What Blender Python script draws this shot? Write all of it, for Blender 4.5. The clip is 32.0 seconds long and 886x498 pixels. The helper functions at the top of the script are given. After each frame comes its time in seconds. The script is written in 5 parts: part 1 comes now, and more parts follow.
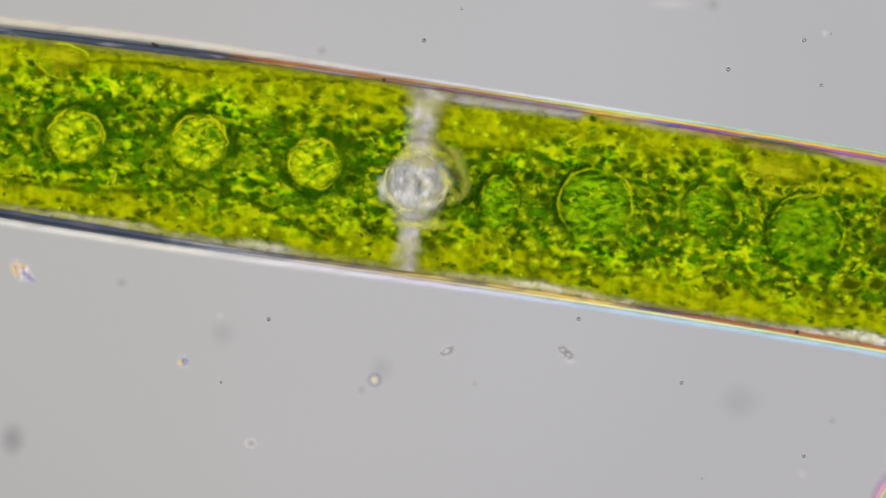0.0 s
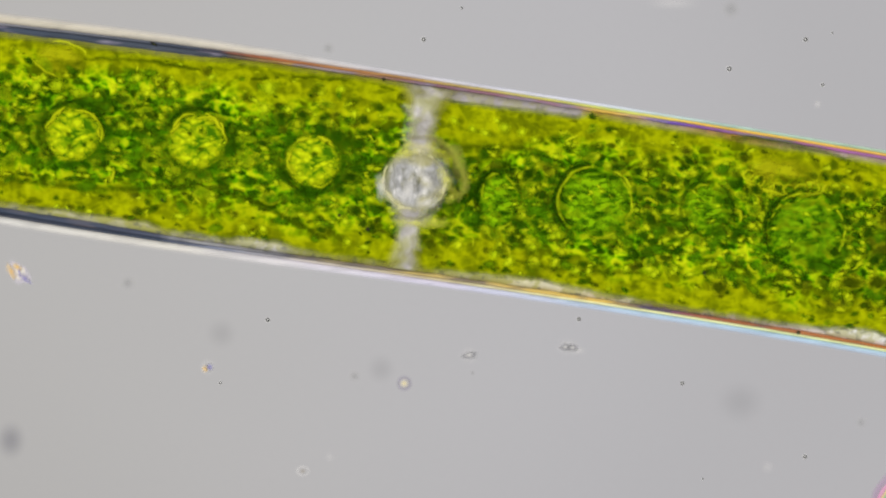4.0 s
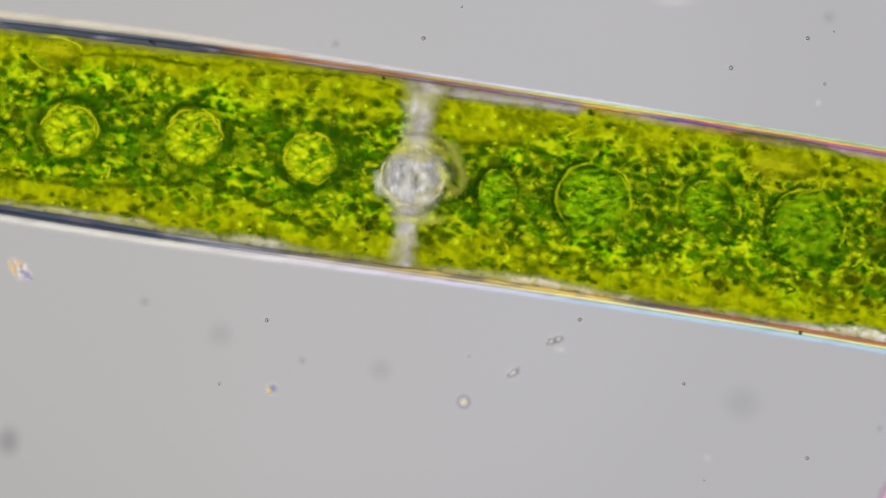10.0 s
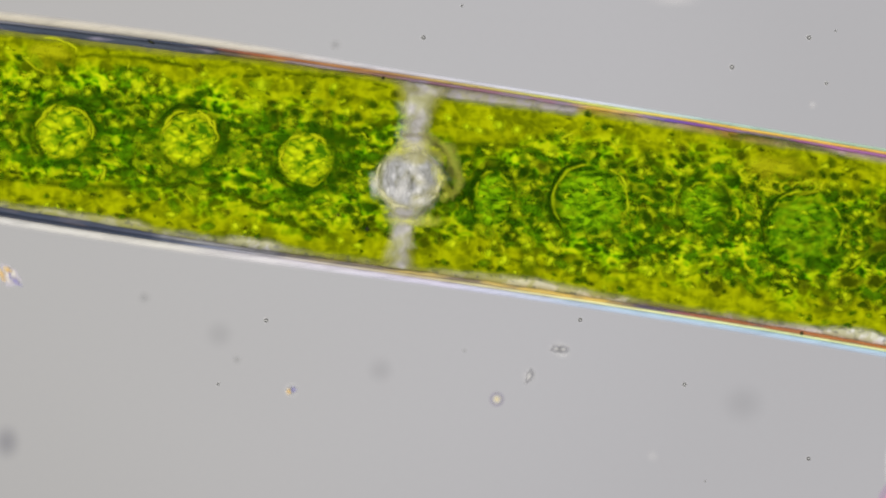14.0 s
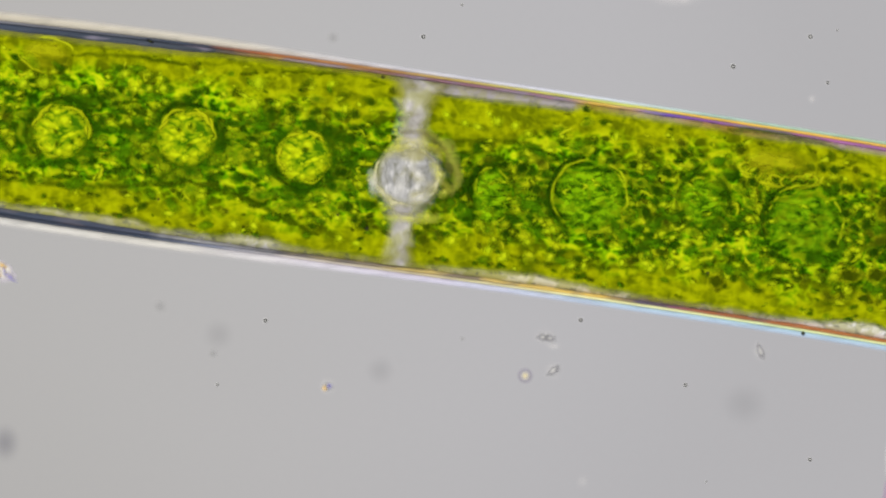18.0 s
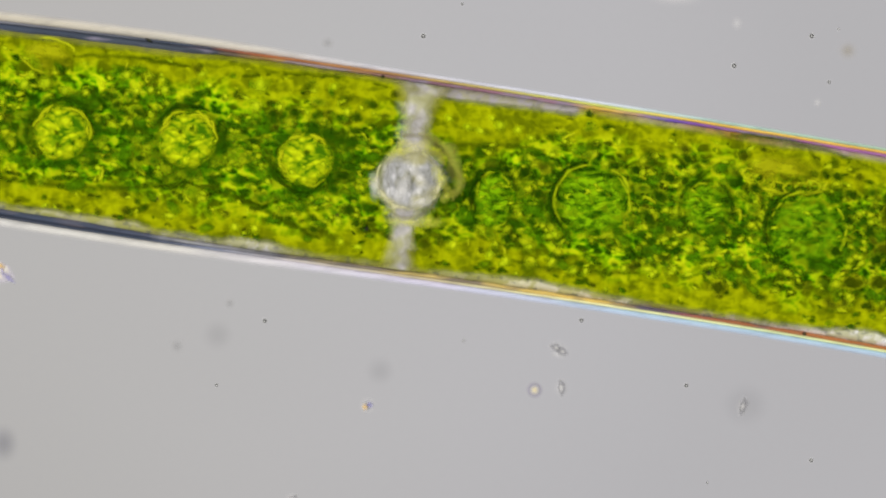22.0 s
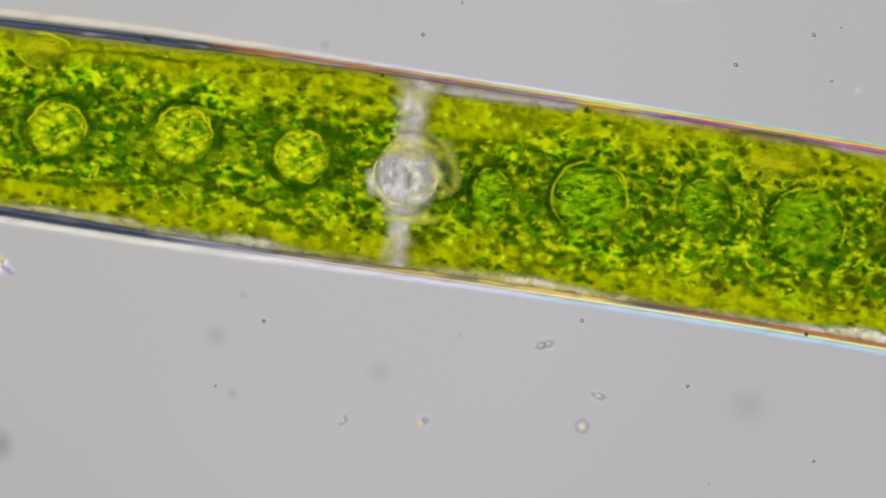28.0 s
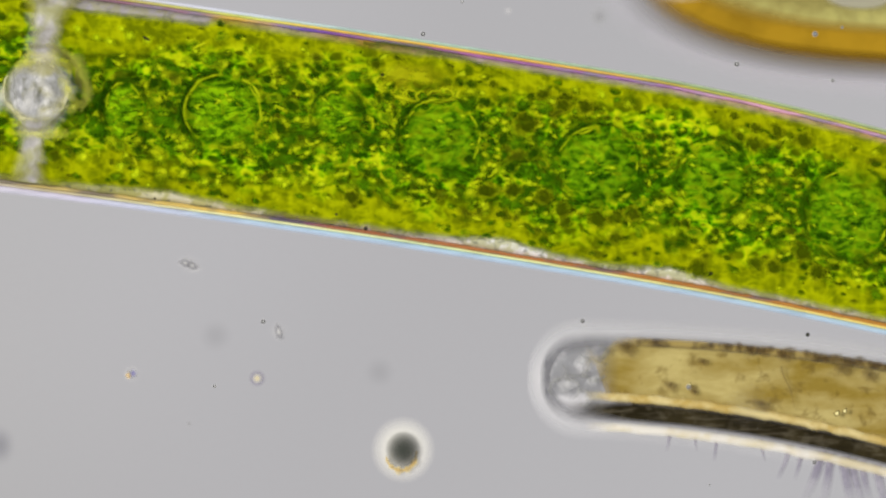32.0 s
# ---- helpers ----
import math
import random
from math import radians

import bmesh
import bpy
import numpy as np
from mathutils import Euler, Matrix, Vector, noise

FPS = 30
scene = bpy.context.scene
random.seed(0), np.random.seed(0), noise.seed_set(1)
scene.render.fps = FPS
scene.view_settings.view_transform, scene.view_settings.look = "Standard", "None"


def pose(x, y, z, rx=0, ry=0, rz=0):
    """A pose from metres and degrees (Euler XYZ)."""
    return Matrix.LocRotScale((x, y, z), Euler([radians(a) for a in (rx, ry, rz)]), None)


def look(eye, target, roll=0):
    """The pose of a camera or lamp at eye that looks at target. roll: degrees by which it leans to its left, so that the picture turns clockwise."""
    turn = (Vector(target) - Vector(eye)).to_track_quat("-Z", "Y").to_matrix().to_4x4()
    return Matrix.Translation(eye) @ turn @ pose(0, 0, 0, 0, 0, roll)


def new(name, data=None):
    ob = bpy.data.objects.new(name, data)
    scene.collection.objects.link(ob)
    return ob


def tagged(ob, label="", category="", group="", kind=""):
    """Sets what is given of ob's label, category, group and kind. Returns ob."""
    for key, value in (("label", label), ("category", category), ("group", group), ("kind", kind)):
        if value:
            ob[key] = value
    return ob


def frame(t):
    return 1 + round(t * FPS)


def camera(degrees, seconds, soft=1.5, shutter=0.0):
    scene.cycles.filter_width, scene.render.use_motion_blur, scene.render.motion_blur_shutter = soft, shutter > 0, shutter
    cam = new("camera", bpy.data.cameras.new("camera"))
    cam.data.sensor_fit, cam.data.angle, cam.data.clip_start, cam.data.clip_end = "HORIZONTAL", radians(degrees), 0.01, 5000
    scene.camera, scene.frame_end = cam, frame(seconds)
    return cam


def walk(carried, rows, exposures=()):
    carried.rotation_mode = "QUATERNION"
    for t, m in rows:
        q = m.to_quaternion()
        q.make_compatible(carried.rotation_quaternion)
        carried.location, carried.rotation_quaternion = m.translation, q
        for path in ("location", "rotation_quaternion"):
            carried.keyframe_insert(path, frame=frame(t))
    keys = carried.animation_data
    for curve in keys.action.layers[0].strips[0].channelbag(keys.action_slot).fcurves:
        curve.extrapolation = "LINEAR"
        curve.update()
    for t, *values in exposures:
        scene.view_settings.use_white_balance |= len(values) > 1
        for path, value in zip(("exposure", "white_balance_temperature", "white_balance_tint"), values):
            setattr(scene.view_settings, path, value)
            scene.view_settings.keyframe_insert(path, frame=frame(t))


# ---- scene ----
cam = camera(8, 32.0, soft=2.3)
scene.cycles.transparent_max_bounces = 40     # many thin clear layers lie over one another

# ---- the camera's way: seconds, x, y and the distance from the focal plane ----
FOCAL = 0.19                     # height of the filament's axis over the slide
REACH = 11.212                   # distance at which the plan below is drawn
WAY = [
    (0, -0.0170, 0.0088, 11.501), (0.5, -0.0168, 0.0089, 11.496), (1, -0.0165, 0.0089, 11.490), (1.5, -0.0162, 0.0087, 11.485),
    (2, -0.0159, 0.0085, 11.480), (2.5, -0.0156, 0.0085, 11.474), (3, -0.0153, 0.0054, 11.469), (3.5, -0.0151, 0.0059, 11.464),
    (5.5, -0.0155, 0.0034, 11.443), (6, -0.0152, 0.0023, 11.438), (6.5, -0.0145, 0.0024, 11.432), (7, -0.0135, 0.0024, 11.427),
    (7.5, -0.0128, 0.0009, 11.422), (8, -0.0125, 0.0008, 11.417), (8.5, -0.0122, -0.0015, 11.412), (9, -0.0120, -0.0010, 11.406),
    (9.5, -0.0117, -0.0010, 11.401), (10, -0.0114, 0.0002, 11.396), (10.5, -0.0109, -0.0013, 11.391), (11, -0.0101, 0.0018, 11.386),
    (11.5, -0.0092, 0.0003, 11.380), (12, -0.0085, -0.0019, 11.375), (12.5, -0.0079, -0.0034, 11.370), (13, -0.0068, -0.0056, 11.365),
    (13.5, -0.0054, 0.0002, 11.360), (14, -0.0046, 0.0034, 11.355), (14.5, -0.0043, 0.0065, 11.349), (16.5, -0.0001, -0.0000, 11.329),
    (17, -0.0005, -0.0049, 11.324), (17.5, -0.0010, -0.0106, 11.319), (18, -0.0018, -0.0066, 11.313), (18.5, -0.0025, -0.0081, 11.308),
    (19, -0.0026, -0.0055, 11.303), (19.5, -0.0035, 0.0035, 11.298), (20, -0.0055, 0.0071, 11.293), (20.5, -0.0063, 0.0088, 11.288),
    (21, -0.0059, 0.0100, 11.283), (21.5, -0.0052, 0.0084, 11.278), (22, -0.0051, 0.0051, 11.273), (22.5, -0.0056, 0.0093, 11.268),
    (23, -0.0053, 0.0090, 11.263), (23.5, -0.0043, 0.0086, 11.257), (24, -0.0037, 0.0088, 11.252), (24.5, -0.0032, 0.0087, 11.247),
    (25, -0.0024, 0.0061, 11.242), (25.5, -0.0014, 0.0088, 11.237), (27.5, -0.0003, 0.0023, 11.217), (28, -0.0002, 0.0000, 11.212),
    (28.5, -0.0005, -0.0140, 11.207), (29, -0.0008, -0.0206, 11.202), (29.5, -0.0005, -0.0295, 11.197), (30, 0.0009, -0.0355, 11.192),
    (30.5, 0.0037, -0.0466, 11.187), (31, 0.0070, -0.0522, 11.182), (31.1, 0.0069, -0.0522, 11.181), (31.2, 0.0967, -0.0661, 11.180),
    (31.3, 0.2442, -0.0911, 11.179), (31.4, 0.3609, -0.1140, 11.178), (31.5, 0.4735, -0.1349, 11.177), (31.6, 0.5412, -0.1429, 11.176),
    (31.7, 0.5840, -0.1488, 11.175), (31.8, 0.6089, -0.1518, 11.174), (31.9, 0.6288, -0.1548, 11.173), (32, 0.6457, -0.1578, 11.172)
]
walk(cam, [(t, pose(x, y, FOCAL + d)) for t, x, y, d in WAY])

# ---- light: an added even glow all round, and an added sun for relief ----
world = bpy.data.worlds.new("even_fill")
scene.world = world
world.use_nodes = True
world.node_tree.nodes["Background"].inputs[0].default_value = (1.0, 0.99, 0.97, 1)
world.node_tree.nodes["Background"].inputs[1].default_value = 0.60
sun = new("lamp_light", bpy.data.lights.new("lamp_light", "SUN"))
sun.data.energy, sun.data.angle, sun.data.color = 2.1, radians(14), (1.0, 0.97, 0.9)
sun.matrix_world = look((-2.1, 0.5, 4.0), (0, 0, 0))


# ---- plan: fitted to the camera's view, thousandths of a unit, x along the slide, y across it ----
def at(x, y, z=FOCAL):
    # rescaled with height so that places line up for the camera
    f = (FOCAL + REACH - z) / REACH
    return Vector(((x - 784) / 1000 * f, (441 - y) / 1000 * f, z))


def curve_of(xs, ys, degree=4):
    c = np.polyfit((np.array(xs) - 1000) / 1000, ys, degree)
    return lambda x: float(np.polyval(c, (x - 1000) / 1000))


top_base = curve_of([-200, 0, 200, 400, 700, 1000, 1200, 1568, 1900, 2209, 2500],
                    [10, 32, 55, 82, 127, 172, 202, 264, 322, 379, 432])
low_base = curve_of([-200, 0, 200, 330, 500, 700, 850, 1100, 1300, 1568, 1900, 2209, 2500],
                    [345, 377, 408, 432, 457, 483, 502, 540, 573, 620, 679, 737, 790])


def top_edge(x):
    """The far end bends down, its upper side more than its lower."""
    return top_base(x) + 26 * max(0.0, (x - 1790) / 430) ** 1.6


def low_edge(x):
    return low_base(x) + 10 * max(0.0, (x - 1800) / 420) ** 1.6


def axis(x):
    return 0.5 * (top_edge(x) + low_edge(x))


def half(x):
    return 0.5 * (low_edge(x) - top_edge(x))


# ---- materials ----
def rgb(c):
    return tuple(c) if len(c) == 4 else (c[0], c[1], c[2], 1.0)


class Tree:
    """Shorthand for building a node material."""

    def __init__(self, name):
        self.m = bpy.data.materials.new(name)
        self.m.use_nodes = True
        self.t = self.m.node_tree
        self.t.nodes.clear()
        self.out = self.t.nodes.new("ShaderNodeOutputMaterial")
        co = self.t.nodes.new("ShaderNodeTexCoord")
        self.co = co.outputs["Object"]

    def put(self, node, key, value):
        if isinstance(value, bpy.types.NodeSocket):
            self.t.links.new(value, node.inputs[key])
        else:
            node.inputs[key].default_value = value

    def node(self, kind, **values):
        n = self.t.nodes.new(kind)
        for k, v in values.items():
            self.put(n, k.replace("_", " "), v)
        return n

    def noise(self, scale, detail=3.0, rough=0.55, co=None, distort=0.0):
        n = self.node("ShaderNodeTexNoise", Vector=co or self.co, Scale=scale, Detail=detail, Roughness=rough, Distortion=distort)
        return n.outputs["Fac"]

    def cells(self, scale, co=None, feature="F1", rand=1.0):
        n = self.t.nodes.new("ShaderNodeTexVoronoi")
        n.feature = feature
        n.voronoi_dimensions = "2D"
        self.put(n, "Vector", co or self.co)
        self.put(n, "Scale", scale)
        self.put(n, "Randomness", rand)
        return n.outputs["Distance"]

    def crowd(self, scale, co, spread):
        """Packed cells: 0 in their cores, about 1 along their borders, shifted at random from cell to cell."""
        n = self.t.nodes.new("ShaderNodeTexVoronoi")
        n.feature = "F1"
        n.voronoi_dimensions = "2D"
        self.put(n, "Vector", co)
        self.put(n, "Scale", scale)
        sep = self.t.nodes.new("ShaderNodeSeparateColor")
        self.put(sep, 0, n.outputs["Color"])
        m = self.t.nodes.new("ShaderNodeMath")
        m.operation = "MULTIPLY_ADD"
        self.put(m, 0, sep.outputs[0])
        m.inputs[1].default_value = spread
        add = self.t.nodes.new("ShaderNodeMath")
        add.operation = "SUBTRACT"
        self.put(add, 0, n.outputs["Distance"])
        add.inputs[1].default_value = 0.5 * spread
        self.put(m, 2, add.outputs[0])
        return m.outputs[0]

    def warped(self, scale, amount, stretch=None):
        co = self.co
        if stretch:
            mp = self.node("ShaderNodeMapping", Vector=co, Rotation=(0, 0, radians(8.5)), Scale=stretch)
            co = mp.outputs[0]
        n = self.node("ShaderNodeTexNoise", Vector=co, Scale=scale, Detail=2.0)
        sub = self.t.nodes.new("ShaderNodeVectorMath")
        sub.operation = "MULTIPLY_ADD"
        self.put(sub, 0, n.outputs["Color"])
        self.put(sub, 1, (amount, amount, amount))
        self.put(sub, 2, co)
        return sub.outputs[0]

    def ramp(self, fac, stops, smooth=False):
        n = self.t.nodes.new("ShaderNodeValToRGB")
        if smooth:
            n.color_ramp.interpolation = "EASE"
        e = n.color_ramp.elements
        while len(e) < len(stops):
            e.new(0.5)
        for el, (p, c) in zip(e, stops):
            el.position, el.color = p, rgb(c)
        self.put(n, "Fac", fac)
        return n.outputs["Color"]

    def mix(self, fac, a, b, how="MIX"):
        n = self.t.nodes.new("ShaderNodeMixRGB")
        n.blend_type = how
        self.put(n, "Fac", fac)
        self.put(n, "Color1", a if isinstance(a, bpy.types.NodeSocket) else rgb(a))
        self.put(n, "Color2", b if isinstance(b, bpy.types.NodeSocket) else rgb(b))
        return n.outputs[0]

    def span(self, value, a, b, c=0.0, d=1.0):
        n = self.node("ShaderNodeMapRange", Value=value)
        for k, v in (("From Min", a), ("From Max", b), ("To Min", c), ("To Max", d)):
            n.inputs[k].default_value = v
        return n.outputs[0]

    def plus(self, a, b):
        n = self.t.nodes.new("ShaderNodeMath")
        self.put(n, 0, a)
        self.put(n, 1, b)
        return n.outputs[0]

    def minus(self, a, b):
        n = self.t.nodes.new("ShaderNodeMath")
        n.operation = "SUBTRACT"
        self.put(n, 0, a)
        self.put(n, 1, b)
        return n.outputs[0]

    def attr(self, name):
        n = self.t.nodes.new("ShaderNodeAttribute")
        n.attribute_name = name
        return n.outputs["Fac"]

    def chance(self, island=False):
        if island:
            return self.t.nodes.new("ShaderNodeNewGeometry").outputs["Random Per Island"]
        return self.t.nodes.new("ShaderNodeObjectInfo").outputs["Random"]

    def along(self):
        """Distance along the slide."""
        n = self.t.nodes.new("ShaderNodeSeparateXYZ")
        self.put(n, 0, self.t.nodes.new("ShaderNodeNewGeometry").outputs["Position"])
        return n.outputs[0]

    def done(self, colour, rough=0.45, spec=0.3, bump=None, height=0.004, alpha=None):
        p = self.node("ShaderNodeBsdfPrincipled", Base_Color=colour if isinstance(colour, bpy.types.NodeSocket) else rgb(colour), Roughness=rough)
        p.inputs["Specular IOR Level"].default_value = spec
        if bump is not None:
            b = self.node("ShaderNodeBump", Height=bump, Distance=height, Strength=1.0)
            self.put(p, "Normal", b.outputs[0])
        shader = p.outputs[0]
        if alpha is not None:
            clear = self.t.nodes.new("ShaderNodeBsdfTransparent")
            mx = self.t.nodes.new("ShaderNodeMixShader")
            self.put(mx, 0, alpha)
            self.put(mx, 1, clear.outputs[0])
            self.put(mx, 2, shader)
            shader = mx.outputs[0]
        self.put(self.out, "Surface", shader)
        return self.m


YELLOW, PALE, OLIVE = (0.38, 0.55, 0.002), (0.60, 0.72, 0.008), (0.31, 0.37, 0.002)
GREEN, DARK, DEEP = (0.13, 0.37, 0.002), (0.055, 0.165, 0.0012), (0.016, 0.058, 0.001)


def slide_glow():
    """Slide emission standing in for the lamp beneath, its falloff and unevenness painted in."""
    t = Tree("glowing_slide")
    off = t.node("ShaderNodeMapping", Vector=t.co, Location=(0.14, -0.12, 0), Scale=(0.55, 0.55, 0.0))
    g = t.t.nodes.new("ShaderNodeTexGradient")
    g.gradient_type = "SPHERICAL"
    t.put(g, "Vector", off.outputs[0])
    # radial falloff of the light, painted with a dip part-way out
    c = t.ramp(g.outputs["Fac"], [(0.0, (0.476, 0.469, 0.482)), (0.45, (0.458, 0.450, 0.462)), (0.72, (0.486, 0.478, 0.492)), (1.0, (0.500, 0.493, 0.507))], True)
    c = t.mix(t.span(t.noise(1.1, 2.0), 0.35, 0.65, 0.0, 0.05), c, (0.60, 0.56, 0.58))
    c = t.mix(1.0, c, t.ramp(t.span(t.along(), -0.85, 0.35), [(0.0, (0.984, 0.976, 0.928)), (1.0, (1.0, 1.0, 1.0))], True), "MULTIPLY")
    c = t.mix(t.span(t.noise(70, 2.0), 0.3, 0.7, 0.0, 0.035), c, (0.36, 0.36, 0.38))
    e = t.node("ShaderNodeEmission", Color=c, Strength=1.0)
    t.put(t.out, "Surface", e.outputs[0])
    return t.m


def protoplast_green():
    t = Tree("green_protoplast")
    # packed chloroplasts: dark cores in a bright wavy network
    flow = t.warped(18, 0.026, (0.86, 1.12, 1))
    mass = t.noise(36, 2.2, 0.5, co=flow, distort=0.35)
    w = t.warped(30, 0.024, (0.84, 1.12, 1))
    web = t.span(t.cells(42, w, "DISTANCE_TO_EDGE"), 0.0, 0.19, 0.10, -0.035)
    own = t.span(t.crowd(42, w, 1.0), -0.2, 0.9, -0.07, 0.09)
    # relief painted into the colour: each grain paler on one side, darker on the other
    beside = t.node("ShaderNodeMapping", Vector=flow, Location=(0.0045, 0.0075, 0)).outputs[0]
    emboss = t.minus(mass, t.noise(36, 2.2, 0.5, co=beside, distort=0.35))
    v = t.plus(t.plus(t.plus(mass, web), own), t.span(emboss, -0.2, 0.2, -0.16, 0.16))
    base = t.ramp(v, [(0.34, (0.016, 0.058, 0.001)), (0.425, (0.050, 0.155, 0.001)), (0.48, (0.105, 0.295, 0.002)), (0.54, (0.21, 0.45, 0.003)), (0.61, (0.38, 0.58, 0.005)), (0.71, (0.64, 0.70, 0.012))])
    deep = t.noise(7, 2.0, co=t.warped(5, 0.05, (0.7, 1.1, 1)))
    base = t.mix(t.span(deep, 0.45, 0.66, 0.0, 0.40), base, (0.36, 0.60, 0.35), "MULTIPLY")
    core = t.span(t.attr("across"), 0.02, 0.60, 0.18, 0.0)
    base = t.mix(core, base, (0.055, 0.190, 0.0015), "MIX")
    # olive outer layer: smoother, faintly fluted across the filament
    flute = t.span(t.noise(30, 2.0, co=t.warped(12, 0.02, (2.0, 0.45, 1))), 0.3, 0.7, -0.06, 0.06)
    olive = t.ramp(t.plus(t.span(v, 0.30, 0.75, 0.385, 0.675), flute), [(0.36, (0.085, 0.115, 0.002)), (0.46, (0.210, 0.242, 0.002)), (0.55, (0.310, 0.340, 0.002)), (0.64, (0.410, 0.432, 0.003)), (0.76, (0.52, 0.54, 0.006))])
    olive = t.mix(0.35, olive, t.ramp(t.noise(9, 2.0), [(0.38, (0.20, 0.225, 0.002)), (0.62, (0.36, 0.385, 0.003))]))
    rim = t.plus(t.attr("across"), t.span(t.noise(9, 3.0), 0.3, 0.7, -0.20, 0.20))
    base = t.mix(t.span(rim, 0.42, 0.74), base, olive)
    base = t.mix(1.0, base, (0.94, 1.0, 0.5), "MULTIPLY")
    return t.done(base, 0.6, 0.0, mass, 0.005, alpha=t.attr("cover"))


def body_disc(name, light, mid, deep, scale, cover=0.94, lengthen=0.45, pebbled=False):
    """A round body packed with plates that lie along the filament, thinning out at its border."""
    t = Tree(name)
    w = t.warped(20, 0.04, (lengthen, 1.3, 1))
    bright = [min(0.8, 1.5 * x) for x in light]
    v = t.noise(scale, 2.0, 0.55, co=w, distort=0.25)
    if pebbled:
        v = t.plus(t.span(v, 0.3, 0.7, -0.13, 0.13), t.span(t.crowd(scale, t.warped(34, 0.030, (0.85, 1.2, 1)), 0.9), -0.2, 0.95, 0.63, 0.37))
    c = t.ramp(v, [(0.36, deep), (0.455, mid), (0.54, light), (0.64, bright)])
    return t.done(c, 0.6, 0.0, v, 0.003, alpha=t.span(t.attr("cover"), 0.0, 1.0, 0.0, cover))


def soft_grain(name, stops, other, island=False, rag=0.3, vary=0.6):
    """A grain whose tint and cover follow the way from its core (0) to its border (1)."""
    t = Tree(name)
    r = t.node("ShaderNodeMath")
    r.operation = "ADD"
    t.put(r, 0, t.attr("rad"))
    t.put(r, 1, t.span(t.noise(70 if island else 2.2, 2.0), 0.3, 0.7, -rag * 0.5, rag * 0.5))
    n = t.t.nodes.new("ShaderNodeValToRGB")
    e = n.color_ramp.elements
    while len(e) < len(stops):
        e.new(0.5)
    for el, (p, col, a) in zip(e, stops):
        el.position, el.color = p, (col[0], col[1], col[2], a)
    t.put(n, "Fac", r.outputs[0])
    c = t.mix(t.span(t.chance(island), 0, 1, 0.0, vary), n.outputs["Color"], other)
    inside = t.span(t.attr("rad"), 0.8, 1.0, 1.0, 0.0)
    a = t.node("ShaderNodeMath")
    a.operation = "MULTIPLY"
    t.put(a, 0, n.outputs["Alpha"])
    t.put(a, 1, inside)
    return t.done(c, 0.6, 0.0, alpha=a.outputs[0])


def lamella(name, stops, mottle=0.0, fleck=None):
    """Cell-wall layer painted with fringes of bent light, drifting along the filament (x from -0.9 to 1.6)."""
    t = Tree(name)
    jig = t.node("ShaderNodeMath")
    jig.operation = "ADD"
    t.put(jig, 0, t.span(t.along(), -0.9, 1.6))
    t.put(jig, 1, t.span(t.noise(14, 3.0), 0.3, 0.7, -0.012, 0.012))
    c = t.ramp(jig.outputs[0], [(p, [min(0.92, 1.22 * x) for x in col]) for p, col in stops])
    c = t.mix(t.span(t.noise(45, 4.0, co=t.warped(10, 0.03, (0.35, 2, 1))), 0.45, 0.65, 0.0, 0.5), c, (0.62, 0.62, 0.64), "MULTIPLY")
    if fleck:
        c = t.mix(t.span(t.noise(26, 2.0, co=t.warped(8, 0.03, (0.35, 1.2, 1))), 0.52, 0.62, 0.0, 0.75), c, fleck)
    if mottle:
        c = t.mix(t.span(t.noise(38, 3.0, co=t.warped(20, 0.04)), 0.42, 0.55, 0.0, mottle), c, (0.34, 0.34, 0.04))
        c = t.mix(t.span(t.noise(60, 3.0, co=t.warped(20, 0.04)), 0.54, 0.62, 0.0, mottle), c, (0.12, 0.13, 0.12))
    return t.done(c, 0.5, 0.05, alpha=t.attr("cover"))


def faded(name, core, edge, low=0.0, high=1.0, strength=1.0, mottled=0.0):
    """Something out of focus: the cover thins out towards its border."""
    t = Tree(name)
    f = t.attr("cover")
    c = t.mix(t.span(f, low, high), edge, core)
    a = t.node("ShaderNodeMath")
    a.operation = "MULTIPLY"
    t.put(a, 0, f)
    if mottled:
        t.put(a, 1, t.span(t.noise(mottled, 3.0, co=t.warped(20, 0.04)), 0.38, 0.6, 0.55 * strength, strength))
    else:
        t.put(a, 1, strength)
    return t.done(c, 0.6, 0.0, alpha=a.outputs[0])


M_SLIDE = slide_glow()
M_PROTO = protoplast_green()


